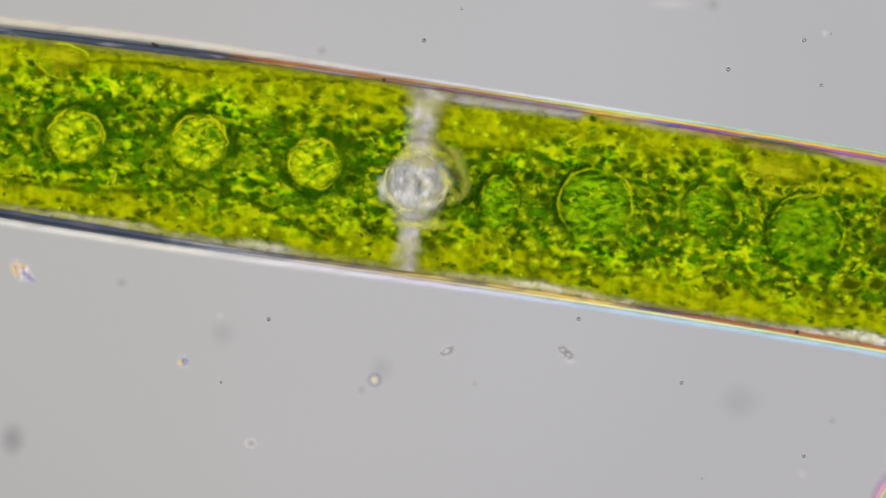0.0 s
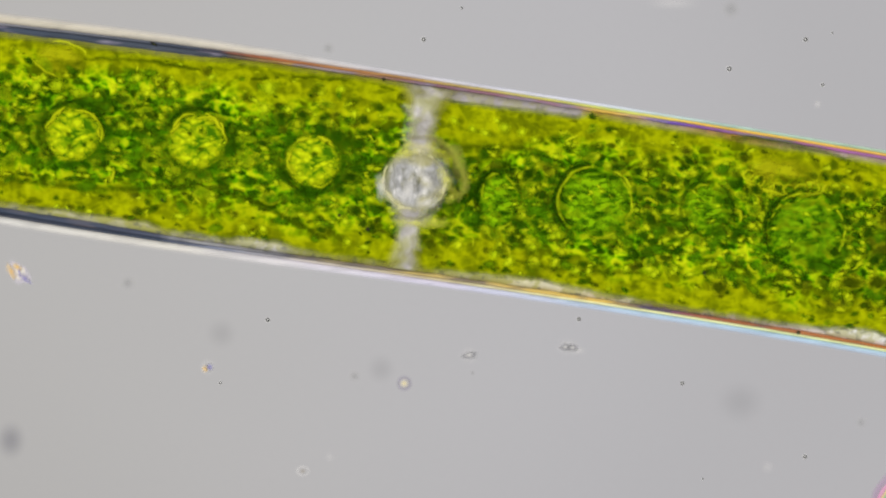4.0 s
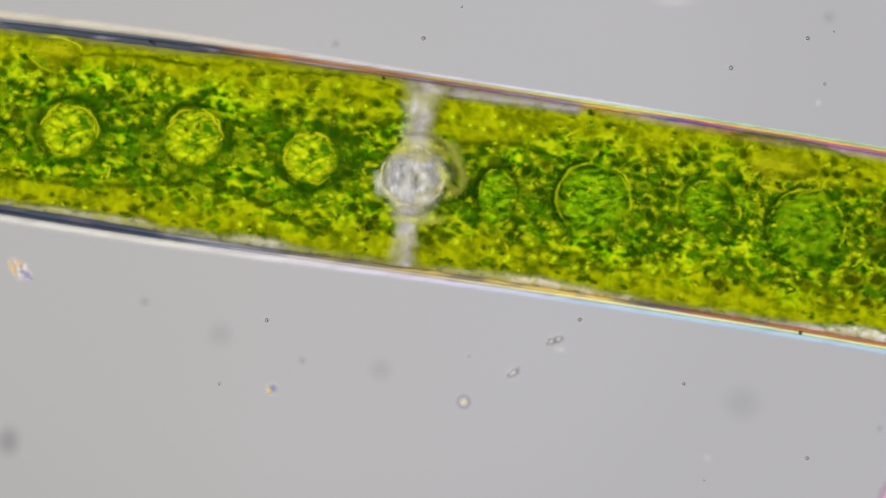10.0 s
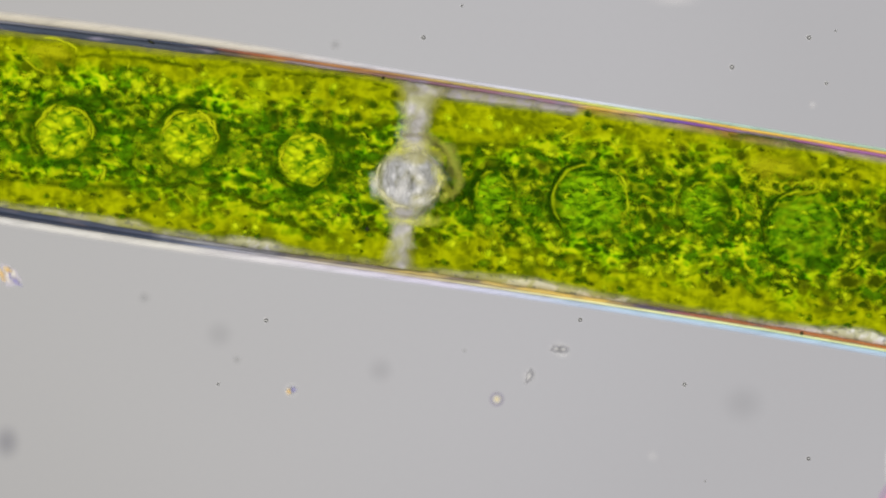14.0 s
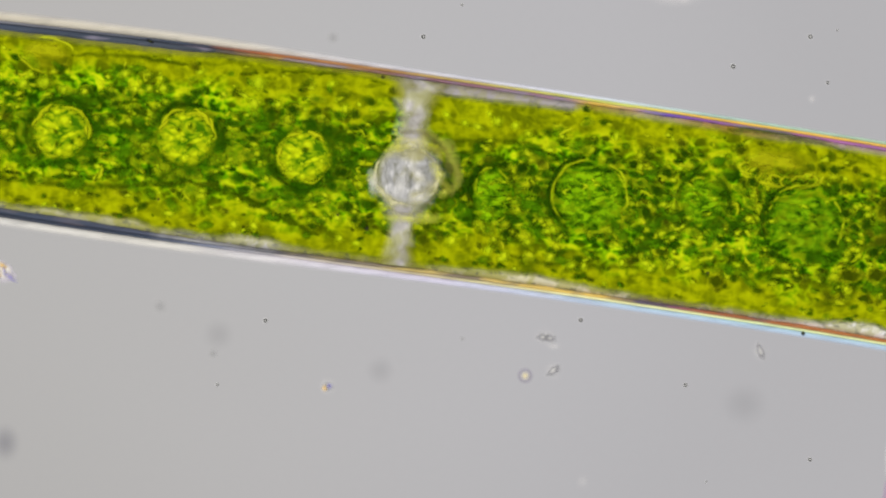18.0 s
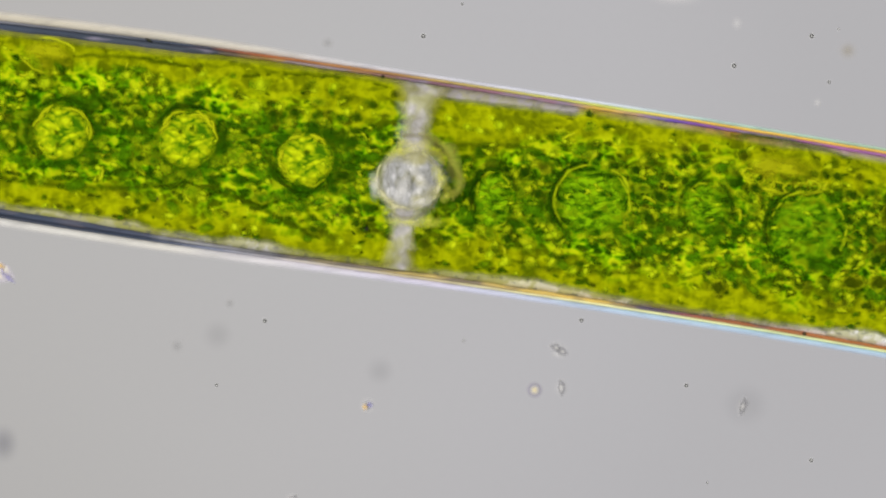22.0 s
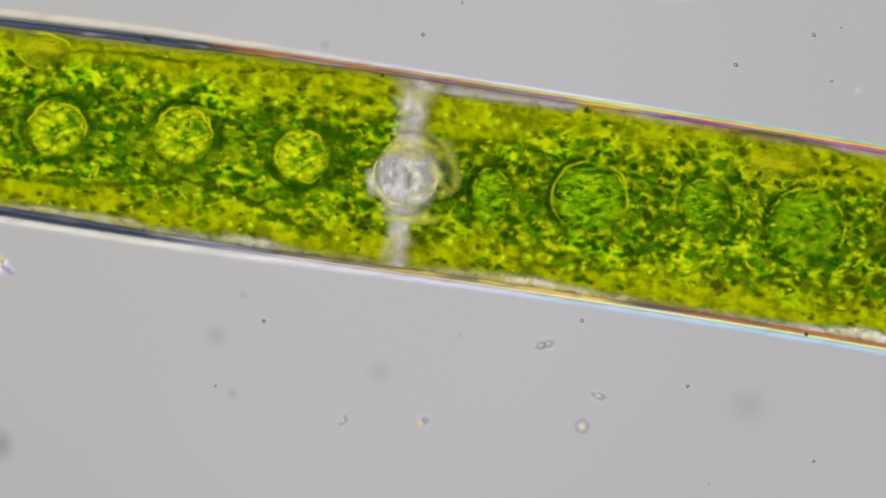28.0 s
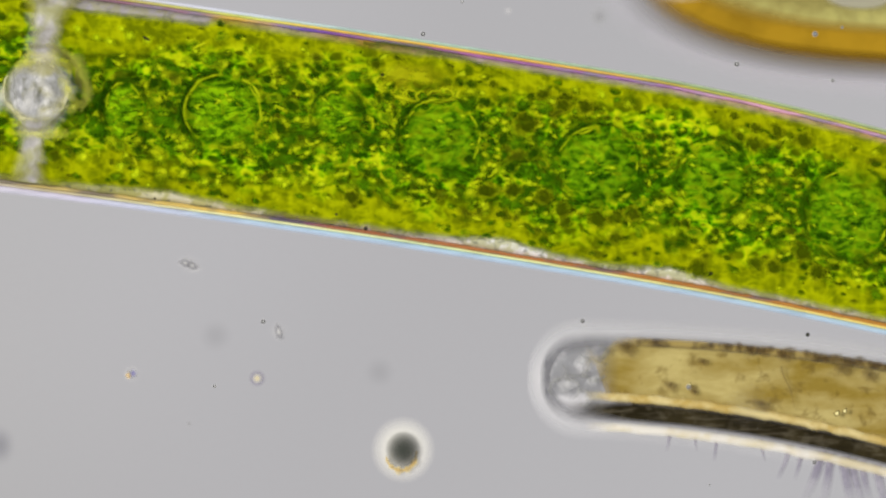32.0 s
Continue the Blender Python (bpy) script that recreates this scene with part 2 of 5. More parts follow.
# dark and pale borders paint how light bends at each grain's edge
def grain_set(tail, island):
    return [soft_grain("ringed_chloroplast" + tail, [(0.0, (0.14, 0.33, 0.003), 0.35), (0.30, (0.08, 0.22, 0.002), 0.5), (0.52, (0.03, 0.10, 0.001), 0.6), (0.74, (0.12, 0.24, 0.002), 0.25), (1.0, GREEN, 0.0)], GREEN, island, 0.3, 0.35),
            soft_grain("yellow_starch" + tail, [(0.0, (0.66, 0.73, 0.012), 0.85), (0.30, (0.52, 0.64, 0.008), 0.6), (0.60, (0.38, 0.50, 0.003), 0.25), (1.0, YELLOW, 0.0)], (0.40, 0.56, 0.004), island, 0.25, 0.6),
            soft_grain("dark_chloroplast" + tail, [(0.0, (0.018, 0.060, 0.001), 0.8), (0.40, (0.022, 0.075, 0.001), 0.65), (0.72, (0.05, 0.13, 0.001), 0.25), (1.0, GREEN, 0.0)], DARK, island, 0.3, 0.4),
            soft_grain("pale_rimmed_vesicle" + tail, [(0.0, (0.04, 0.12, 0.002), 0.65), (0.30, (0.08, 0.20, 0.002), 0.5), (0.60, (0.48, 0.56, 0.006), 0.45), (0.82, YELLOW, 0.2), (1.0, YELLOW, 0.0)], (0.3, 0.44, 0.003), island, 0.35, 0.5),
            soft_grain("olive_drop" + tail, [(0.0, (0.05, 0.065, 0.002), 0.75), (0.36, (0.065, 0.085, 0.002), 0.55), (0.58, (0.22, 0.25, 0.003), 0.25), (0.74, (0.46, 0.48, 0.008), 0.25), (1.0, OLIVE, 0.0)], (0.12, 0.15, 0.003), island, 0.2, 0.5)]


G_ONE = grain_set("", False)
G_MASS = grain_set("_mass", True)
M_STREAK_Y = soft_grain("lensing_streak", [(0.0, (0.64, 0.68, 0.012), 0.75), (0.5, (0.50, 0.57, 0.006), 0.4), (1.0, YELLOW, 0.0)], (0.46, 0.56, 0.004), rag=0.3)
M_DISC_Y = body_disc("yellow_pyrenoid", (0.40, 0.48, 0.004), (0.23, 0.37, 0.003), (0.06, 0.17, 0.002), 66, 0.92, 0.85, True)
M_DISC_G = body_disc("green_pyrenoid", (0.22, 0.42, 0.003), (0.085, 0.24, 0.002), (0.016, 0.065, 0.001), 70, 0.60, 0.7)
M_DISC_D = body_disc("deep_green_pyrenoid", (0.17, 0.34, 0.003), (0.055, 0.17, 0.002), (0.014, 0.055, 0.001), 70, 0.55, 0.7)
M_DISC_O = body_disc("olive_vesicle", (0.38, 0.39, 0.005), (0.27, 0.29, 0.003), (0.12, 0.15, 0.002), 40, 0.5)
M_SHEATH = faded("deep_green_sheath", (0.028, 0.10, 0.001), (0.05, 0.17, 0.002), strength=0.68, mottled=30)
M_SHEATH_G = faded("thin_green_sheath", (0.035, 0.12, 0.001), (0.06, 0.19, 0.002), strength=0.36, mottled=36)
M_RING = soft_grain("pale_rim", [(0.0, (0.58, 0.66, 0.01), 0.6), (0.45, (0.46, 0.58, 0.006), 0.35), (1.0, YELLOW, 0.0)], (0.42, 0.52, 0.005), True, 0.5)
M_LUMP = soft_grain("yellow_lump", [(0.0, (0.64, 0.67, 0.010), 0.65), (0.5, (0.48, 0.54, 0.005), 0.35), (1.0, YELLOW, 0.0)], (0.44, 0.52, 0.005), rag=0.5)
M_DARK_RING = soft_grain("dark_rim", [(0.0, (0.014, 0.050, 0.001), 0.65), (0.5, DEEP, 0.4), (1.0, DARK, 0.0)], (0.04, 0.11, 0.001), rag=0.4)
M_CLEAR = None
LILAC, CREAM, NAVY, RUST = (0.40, 0.375, 0.42), (0.84, 0.80, 0.72), (0.05, 0.065, 0.10), (0.34, 0.12, 0.05)
GOLD, CYAN, PLUM, LEAF = (0.72, 0.48, 0.09), (0.46, 0.70, 0.80), (0.20, 0.09, 0.22), (0.42, 0.56, 0.16)
# upper and lower halo of light, then three fringe-tinted wall layers on either side
BLUEW, LIME = (0.58, 0.60, 0.74), (0.62, 0.74, 0.30)
M_TOP = [lamella("top_aureole", stops=[(0, (0.54, 0.49, 0.40)), (0.2, (0.54, 0.50, 0.43)), (0.30, (0.52, 0.51, 0.56)), (0.46, BLUEW), (0.54, (0.36, 0.54, 0.50)), (0.7, (0.30, 0.46, 0.32)), (0.8, (0.30, 0.40, 0.20)), (1, (0.30, 0.38, 0.20))]),
         lamella("top_outer", [(0, (0.22, 0.22, 0.25)), (0.19, NAVY), (0.22, RUST), (0.33, (0.40, 0.24, 0.10)), (0.40, (0.46, 0.40, 0.14)), (0.48, (0.56, 0.62, 0.16)), (0.53, (0.74, 0.50, 0.10)), (0.72, (0.70, 0.44, 0.10)), (0.8, (0.40, 0.42, 0.09)), (1, (0.44, 0.44, 0.12))]),
         lamella("top_middle", fleck=(0.30, 0.27, 0.36), stops=[(0, NAVY), (0.2, (0.06, 0.07, 0.09)), (0.24, (0.50, 0.30, 0.06)), (0.34, (0.22, 0.12, 0.16)), (0.44, (0.30, 0.16, 0.22)), (0.47, GOLD), (0.51, (0.14, 0.09, 0.42)), (0.58, (0.36, 0.12, 0.30)), (0.75, (0.34, 0.18, 0.42)), (0.84, (0.62, 0.34, 0.48)), (1, (0.42, 0.24, 0.46))]),
         lamella("top_inner", mottle=0.35, stops=[(0, (0.20, 0.21, 0.06)), (0.2, (0.30, 0.30, 0.05)), (0.315, (0.36, 0.34, 0.05)), (0.335, (0.33, 0.305, 0.33)), (0.45, (0.35, 0.325, 0.32)), (0.465, (0.42, 0.30, 0.06)), (0.5, (0.6, 0.52, 0.42)), (0.56, (0.52, 0.30, 0.04)), (0.64, (0.56, 0.46, 0.46)), (0.75, (0.60, 0.50, 0.5)), (1, GOLD)])]
M_LOW = [lamella("low_aureole", stops=[(0, (0.56, 0.55, 0.54)), (0.16, (0.60, 0.58, 0.54)), (0.25, (0.60, 0.58, 0.64)), (0.35, (0.54, 0.52, 0.68)), (0.48, (0.36, 0.48, 0.66)), (1, (0.34, 0.48, 0.64))]),
         lamella("low_outer", [(0, (0.05, 0.055, 0.075)), (0.15, NAVY), (0.2, (0.20, 0.22, 0.30)), (0.25, (0.5, 0.46, 0.45)), (0.34, (0.50, 0.44, 0.3)), (0.48, (0.74, 0.74, 0.40)), (0.6, (0.62, 0.72, 0.40)), (1, (0.76, 0.56, 0.12))]),
         lamella("low_middle", fleck=(0.14, 0.13, 0.16), stops=[(0, NAVY), (0.15, (0.07, 0.08, 0.12)), (0.18, (0.34, 0.34, 0.36)), (0.24, (0.10, 0.10, 0.12)), (0.32, (0.50, 0.40, 0.16)), (0.485, (0.66, 0.46, 0.12)), (0.497, (0.12, 0.07, 0.22)), (0.55, (0.36, 0.14, 0.07)), (0.7, (0.38, 0.15, 0.05)), (1, (0.45, 0.22, 0.04))]),
         lamella("low_inner", mottle=0.6, stops=[(0, (0.24, 0.25, 0.08)), (0.09, (0.38, 0.37, 0.22)), (0.16, (0.38, 0.37, 0.20)), (0.235, (0.57, 0.55, 0.56)), (0.27, (0.38, 0.38, 0.08)), (0.36, (0.50, 0.48, 0.26)), (0.48, (0.66, 0.62, 0.52)), (0.505, (0.22, 0.14, 0.13)), (0.59, (0.66, 0.62, 0.6)), (0.67, (0.80, 0.78, 0.76)), (1, (0.7, 0.66, 0.56))])]


# ---- mesh helpers ----
def thing(name, label, category, group="", kind=""):
    return tagged(new(name), label, category, group, kind)


def mesh_of(name, verts, faces, mats, slots=None, smooth=True, attrs=None):
    me = bpy.data.meshes.new(name)
    me.from_pydata([tuple(v) for v in verts], [], faces)
    for m in mats:
        me.materials.append(m)
    if slots is not None:
        me.polygons.foreach_set("material_index", slots)
    if smooth:
        me.polygons.foreach_set("use_smooth", [True] * len(me.polygons))
    for key, values in (attrs or {}).items():
        me.attributes.new(key, "FLOAT", "POINT").data.foreach_set("value", values)
    me.update()
    return me


def child(name, me, parent, m=None, label="", kind=""):
    ob = new(name, me)
    ob.parent = parent
    if m is not None:
        ob.matrix_basis = m
    return tagged(ob, label=label, kind=kind)


def lens_shape(segs=10, rings=3, low=0.35):
    """A flattened grain of unit radius: verts and faces."""
    vs, fs = [(0, 0, 1.0)], []
    for k in range(1, rings + 1):
        a = 0.5 * math.pi * k / rings
        for i in range(segs):
            b = 2 * math.pi * i / segs
            vs.append((math.sin(a) * math.cos(b), math.sin(a) * math.sin(b), math.cos(a) if k < rings else 0.0))
    for i in range(segs):
        fs.append((0, 1 + i, 1 + (i + 1) % segs))
    for k in range(rings - 1):
        for i in range(segs):
            a, b = 1 + k * segs + i, 1 + k * segs + (i + 1) % segs
            fs.append((a, a + segs, b + segs, b))
    n = 1 + (rings - 1) * segs
    vs.append((0, 0, -low))
    for i in range(segs):
        fs.append((n + i, len(vs) - 1, n + (i + 1) % segs))
    return vs, fs


def rad_of(vs):
    return [min(1.0, math.hypot(v[0], v[1])) if v[2] >= 0 else 1.0 for v in vs]


def soft_lens(name, mat, seed, segs=12):
    """An uneven flattened grain with a soft border."""
    vs, fs = lens_shape(segs, 4)
    rad = rad_of(vs)
    out = []
    for v in vs:
        k = 1 + 0.45 * noise.noise(Vector((v[0] * 1.3, v[1] * 1.3, seed * 3.7)))
        out.append((v[0] * k + 0.25 * v[1] * v[1] * math.sin(seed), v[1] * k, v[2]))
    return mesh_of(name, out, fs, [mat], attrs={"rad": rad})


def placed(x, y, z, rx, ry, rz_deg, h):
    """A matrix that stretches a unit grain to half-sizes rx, ry, h (thousandths) at a place of the plan."""
    p = at(x, y, z)
    return Matrix.Translation(p) @ Matrix.Rotation(radians(rz_deg), 4, "Z") @ Matrix.Diagonal((rx / 1000, ry / 1000, h / 1000, 1))


def soft_disc(name, rx, ry, mat, h=3.0, power=1.0, ring=False, segs=28, rings=8):
    """A shallow lens that thins out towards its border."""
    vs, fs, cover = [(0, 0, h / 1000)], [], [0.15 if ring else 1.0]
    for k in range(1, rings + 1):
        f = k / rings
        for i in range(segs):
            a = 2 * math.pi * i / segs
            vs.append((rx * f * math.cos(a) / 1000, ry * f * math.sin(a) / 1000, h * (1 - f * f) / 1000))
            if ring:
                cover.append(max(0.0, 1 - abs(f - 0.62) / 0.36) if k < rings else 0.0)
            else:
                cover.append((0.5 + 0.5 * math.cos(math.pi * f)) ** power)
    for i in range(segs):
        fs.append((0, 1 + i, 1 + (i + 1) % segs))
    for k in range(rings - 1):
        for i in range(segs):
            a, b = 1 + k * segs + i, 1 + k * segs + (i + 1) % segs
            fs.append((a, a + segs, b + segs, b))
    return mesh_of(name, vs, fs, [mat], attrs={"cover": cover})


def torus_soft(name, rx, ry, w, mat, wobble=0.08, sweep=1.0, start=0.0, lift=0.0):
    """A low ridge round an oval (or part of the way round), soft on both sides."""
    segs, wide = 44, 4
    vs, fs, rad = [], [], []
    full = sweep >= 0.999
    for i in range(segs + (0 if full else 1)):
        a = start + 2 * math.pi * sweep * i / segs
        k = 1 + wobble * noise.noise(Vector((2.5 * math.cos(a), 2.5 * math.sin(a), rx + ry)))
        wk = w * (0.75 + 0.6 * noise.noise(Vector((3 * math.cos(a), 3 * math.sin(a), rx + 9))))
        if not full:
            wk *= math.sqrt(max(0.02, math.sin(math.pi * i / segs)))
        for j in range(wide + 1):
            u = -1 + 2 * j / wide
            vs.append(((rx * k + wk * u) * math.cos(a) / 1000, (ry * k + wk * u) * math.sin(a) / 1000, (lift + 0.6 * wk * (1 - u * u)) / 1000))
            rad.append(min(1.0, abs(u)))
    m = wide + 1
    n = segs if full else segs
    count = len(vs) // m
    for i in range(n):
        for j in range(wide):
            a, b2 = i * m + j, ((i + 1) % count) * m + j
            fs.append((a, a + 1, b2 + 1, b2))
    return mesh_of(name, vs, fs, [mat], attrs={"rad": rad})


# ---- the slide ----
s = 6.0
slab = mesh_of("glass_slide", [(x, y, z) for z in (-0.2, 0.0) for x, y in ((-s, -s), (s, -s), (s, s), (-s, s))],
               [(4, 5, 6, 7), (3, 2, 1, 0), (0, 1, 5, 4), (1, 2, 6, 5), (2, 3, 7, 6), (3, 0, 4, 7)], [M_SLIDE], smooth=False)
tagged(new("ground", slab), "glass microscope slide, its own pale grey glow standing in for the lamp beneath", "glass slide", kind="structure")

# ---- the filament: wall layers ----
filament = thing("algal_filament", "thick green algal filament of two long cells with a clear septum", "alga")
X0, X1, SEPT = -260, 2560, 715


def wall_layer(name, side, d0, d1, lift, mat, x0, x1, ragged=0.0, thick=None):
    """A quarter-pipe along one side of the filament, from the rim down to the slide."""
    vs, fs, cov = [], [], []
    arc = 7
    xs = np.arange(x0, x1 + 1, 12)
    ring = 2 * arc + 3
    for x in xs:
        wob = ragged * noise.noise(Vector((x / 60, side * 5 + d1, 1.3))) + 0.5 * ragged * noise.noise(Vector((x / 17, side * 9, d1)))
        spread = 1.0 if d0 > -10 else (0.55 if side < 0 else 0.85) + (0.75 if side < 0 else 0.3) / (1 + math.exp((x - 560) / 90))
        deep = d1 + (thick(x) if thick else 0.0)
        ro, ri, c = half(x) - d0 * spread, half(x) - deep + wob, axis(x)
        line = []
        for k in range(arc + 1):
            a = radians(86) * k / arc
            line.append((c + side * ro * math.cos(a), -ro * math.sin(a)))
        for k in range(arc, -1, -1):
            a = radians(86) * k / arc
            line.append((c + side * ri * math.cos(a), -ri * math.sin(a)))
        line.append((c + side * 0.5 * (ro + ri), lift + 0.3 * (ro - ri)))
        for y, z in line:
            p = at(x, y)
            vs.append((p.x, p.y, max(0.002, FOCAL + (z + (lift if z > -20 else 0)) / 1000)))
        # glassy below: only the rim is dense enough to show
        cov += [0.0] * (arc + 1) + [0.0] * arc + [1.0, 0.85] if d0 < -10 else [1.0] + [0.0] * (2 * arc) + [1.0, 1.0]
    for i in range(len(xs) - 1):
        for j in range(ring):
            a, b = i * ring + j, i * ring + (j + 1) % ring
            fs.append((a, b, b + ring, a + ring) if side > 0 else (a, a + ring, b + ring, b))
    fs.append(tuple(range(ring)))
    fs.append(tuple(range((len(xs) - 1) * ring, len(xs) * ring)))
    return mesh_of(name, vs, fs, [mat], attrs={"cover": cov})


def left_band(x):
    """The upper wall's dark fringe is painted wider along the first cell."""
    return 9 / (1 + math.exp((x - 350) / 22))


def left_base(x):
    return 8 / (1 + math.exp((x - 250) / 40))


for side, mats in ((-1, M_TOP), (1, M_LOW)):
    # the outermost layer is added: it paints the halo of light along the wall
    for name, d0, d1, lift, mat, rag in (("sheath", -17, -2, 0, mats[0], 0), ("outer_wall", -2, 3, 3, mats[1], 0.6),
                                         ("middle_wall", 3, 9, 4, mats[2], 2.6), ("inner_wall", 9, 46, 3, mats[3], 2)):
        more = (left_band if side < 0 else left_base) if name == "middle_wall" else None
        child(name, wall_layer(name, side, d0, d1, lift, mat, X0, X1, rag, more), filament)


# ---- protoplasts ----
def bell(x, c, w):
    return math.exp(-((x - c) / w) ** 2)


def surface(x, v):
    """Height of a protoplast's smooth upper side, thousandths over the axis; v from -1 to 1 across."""
    return 8 + 48 * math.sqrt(max(0.0, 1 - v * v))


def lumps(x, y):
    p = Vector((x / 1000, y / 1000, 0))
    a = noise.noise(p * 30) * 6 + noise.noise(p * 60 + Vector((3, 1, 7))) * 6
    return a - 4 * min(1.0, 6 * abs(noise.noise(p * 45 + Vector((9, 4, 2)))))


def protoplast(name, start, stop, inset_top, inset_low, step=4.0, across=84):
    """A lumpy closed body; start and stop give its ends for each v, the insets its distance from the wall."""
    n = int((stop(0) - start(0)) / step)
    vs, fs, rim, cov = [], [], [], []
    under = 12
    ring = across + 1 + under
    for i in range(n + 1):
        f = i / n
        for j in range(across + 1):
            v = -1 + 2 * j / across
            x = start(v) + f * (stop(v) - start(v))
            lo, hi = top_edge(x) + inset_top(x), low_edge(x) - inset_low(x)
            y = lo + (hi - lo) * (v + 1) / 2
            close = min(1.0, 6 * min(f, 1 - f) * n * step / 300)
            z = surface(x, v) * (0.88 + 0.12 * math.sqrt(close)) + lumps(x, y) * min(1.0, 4 * (1 - abs(v)) + 0.25)
            p = at(x, y, FOCAL + z / 1000)
            vs.append(tuple(p))
            near = 0.42 * bell(x, 850, 105) * math.sqrt(max(0.0, -v)) + 0.22 * bell(x, 830, 90) * max(0.0, v) if x > SEPT else 0.0
            rim.append(max(abs(v) + near, 0.66 * math.exp(-(min(f, 1 - f) * n * step / 105) ** 2)))
            cov.append(min(1.0, min(f, 1 - f) * n * step / 42) * min(1.0, (1 - abs(v)) / 0.085))
        for j in range(under):
            v = 1 - 2 * (j + 1) / (under + 1)
            x = start(v) + f * (stop(v) - start(v))
            lo, hi = top_edge(x) + inset_top(x), low_edge(x) - inset_low(x)
            p = at(x, lo + (hi - lo) * (v + 1) / 2, FOCAL - 0.12 * math.sqrt(1 - v * v))
            vs.append(tuple(p))
            rim.append(abs(v))
            cov.append(0.0)
    for i in range(n):
        for j in range(ring):
            a, b = i * ring + j, i * ring + (j + 1) % ring
            fs.append((a, a + ring, b + ring, b))
    fs.append(tuple(range(ring)))
    fs.append(tuple(range(n * ring, (n + 1) * ring)))
    return mesh_of(name, vs, fs, [M_PROTO], attrs={"across": rim, "cover": cov})


def left_stop(v):
    return 739 - 48 * bell(v, 0.1, 0.30) - 24 * max(0, v) + 8 * noise.noise(Vector((v * 6, 3, 0)))


def right_start(v):
    return 708 + 10 * bell(v, -0.7, 0.4) + 46 * bell(v, 0.0, 0.34) - 30 * max(0, v) + 8 * noise.noise(Vector((v * 6, 8, 0)))


def inset_low_left(x):
    return 10 + left_base(x) + 11 * bell(x, 440, 60) + 6 * bell(x, 190, 90) + 4 * noise.noise(Vector((x / 50, 0, 4))) + 3 * noise.noise(Vector((x / 17, 0, 9)))


def inset_top_right(x):
    strip = max(0.0, min(1.0, (1028 - x) / 16)) * (15 - 7 * max(0.0, min(1.0, (x - 760) / 240)))
    return 9 + strip + 4 * bell(x, 1330, 60) + 2 * noise.noise(Vector((x / 40, 2, 4)))


def inset_low_right(x):
    return 9 + 11 * bell(x, 930, 110) + 16 * bell(x, 1530, 70) + 14 * bell(x, 1830, 60) + 3 * noise.noise(Vector((x / 40, 5, 4)))


cell_a = child("cell", protoplast("cell", lambda v: -240, left_stop, lambda x: 6 + left_band(x) + 2 * noise.noise(Vector((x / 40, 1, 1))), inset_low_left), filament,
               label="granular yellow-green cell content")
cell_b = child("cell", protoplast("cell", right_start, lambda v: 2540, inset_top_right, inset_low_right), filament,
               label="granular green cell content, darker along its middle")


def disc_mesh(name, rx, ry, mat, h=14, segs=36, rings=14, rough=1.4, fade=0.35):
    vs, fs, cov = [], [], []
    seed = Vector((rx, ry, 5))
    for k in range(rings + 1):
        f = k / rings
        for i in range(segs):
            a = 2 * math.pi * i / segs
            k2 = 1 + 0.06 * noise.noise(Vector((2 * math.cos(a), 2 * math.sin(a), rx)))
            x, y = rx * f * k2 * math.cos(a), ry * f * k2 * math.sin(a)
            z = h * math.sqrt(max(0, 1 - f ** 4)) + rough * noise.noise(Vector((x / 9, y / 9, 0)) + seed) + rough * noise.noise(Vector((x / 18, y / 18, 3)) + seed)
            vs.append((x / 1000, y / 1000, z / 1000))
            cov.append(min(1.0, (1 - f) / fade))
    for k in range(rings):
        for i in range(segs):
            a, b = k * segs + i, k * segs + (i + 1) % segs
            fs.append((a, a + segs, b + segs, b))
    fs.append(tuple(range(rings * segs, (rings + 1) * segs))[::-1])
    fs.append(tuple(range(segs)))
    return mesh_of(name, vs, fs, [mat], attrs={"cover": cov})


# ---- septum and the clear vacuole in it ----
def septum_mesh():
    vs, fs, cov = [], [], []
    nx, ny = 30, 110
    for j in range(ny + 1):
        f = j / ny
        for i in range(nx + 1):
            g = i / nx
            mid = 742 - 46 * f
            w = 25 + 30 * bell(f, 0.0, 0.13) + 24 * bell(f, 0.5, 0.16) + 12 * bell(f, 1.0, 0.10)
            x = mid - w + 2 * w * g
            y0 = top_edge(x) + 10 + f * (2 * half(x) - 20)
            z = surface(x, 2 * f - 1) + 4 * noise.noise(Vector((x / 22, y0 / 22, 2))) - 5
            vs.append(tuple(at(x, y0, FOCAL + (z + 26) / 1000)))
            edge = (1 - abs(2 * g - 1)) * (1 + 0.6 * noise.noise(Vector((x / 18, y0 / 18, 6))))
            cov.append(max(0.0, min(0.80, edge / 0.95)))
    top = len(vs)
    cov += [0.0] * top
    for v in list(vs):
        vs.append((v[0], v[1], FOCAL - 0.1))
    row = nx + 1
    for j in range(ny):
        for i in range(nx):
            a = j * row + i
            fs.append((a, a + row, a + row + 1, a + 1))
            fs.append((top + a, top + a + 1, top + a + row + 1, top + a + row))
    for j in range(ny):
        for i in (0, nx):
            a = j * row + i
            fs.append((a, top + a, top + a + row, a + row))
    for i in range(nx):
        for j in (0, ny):
            a = j * row + i
            fs.append((a, a + 1, top + a + 1, top + a))
    return mesh_of("septum", vs, fs, [M_CLEAR], attrs={"cover": cov})


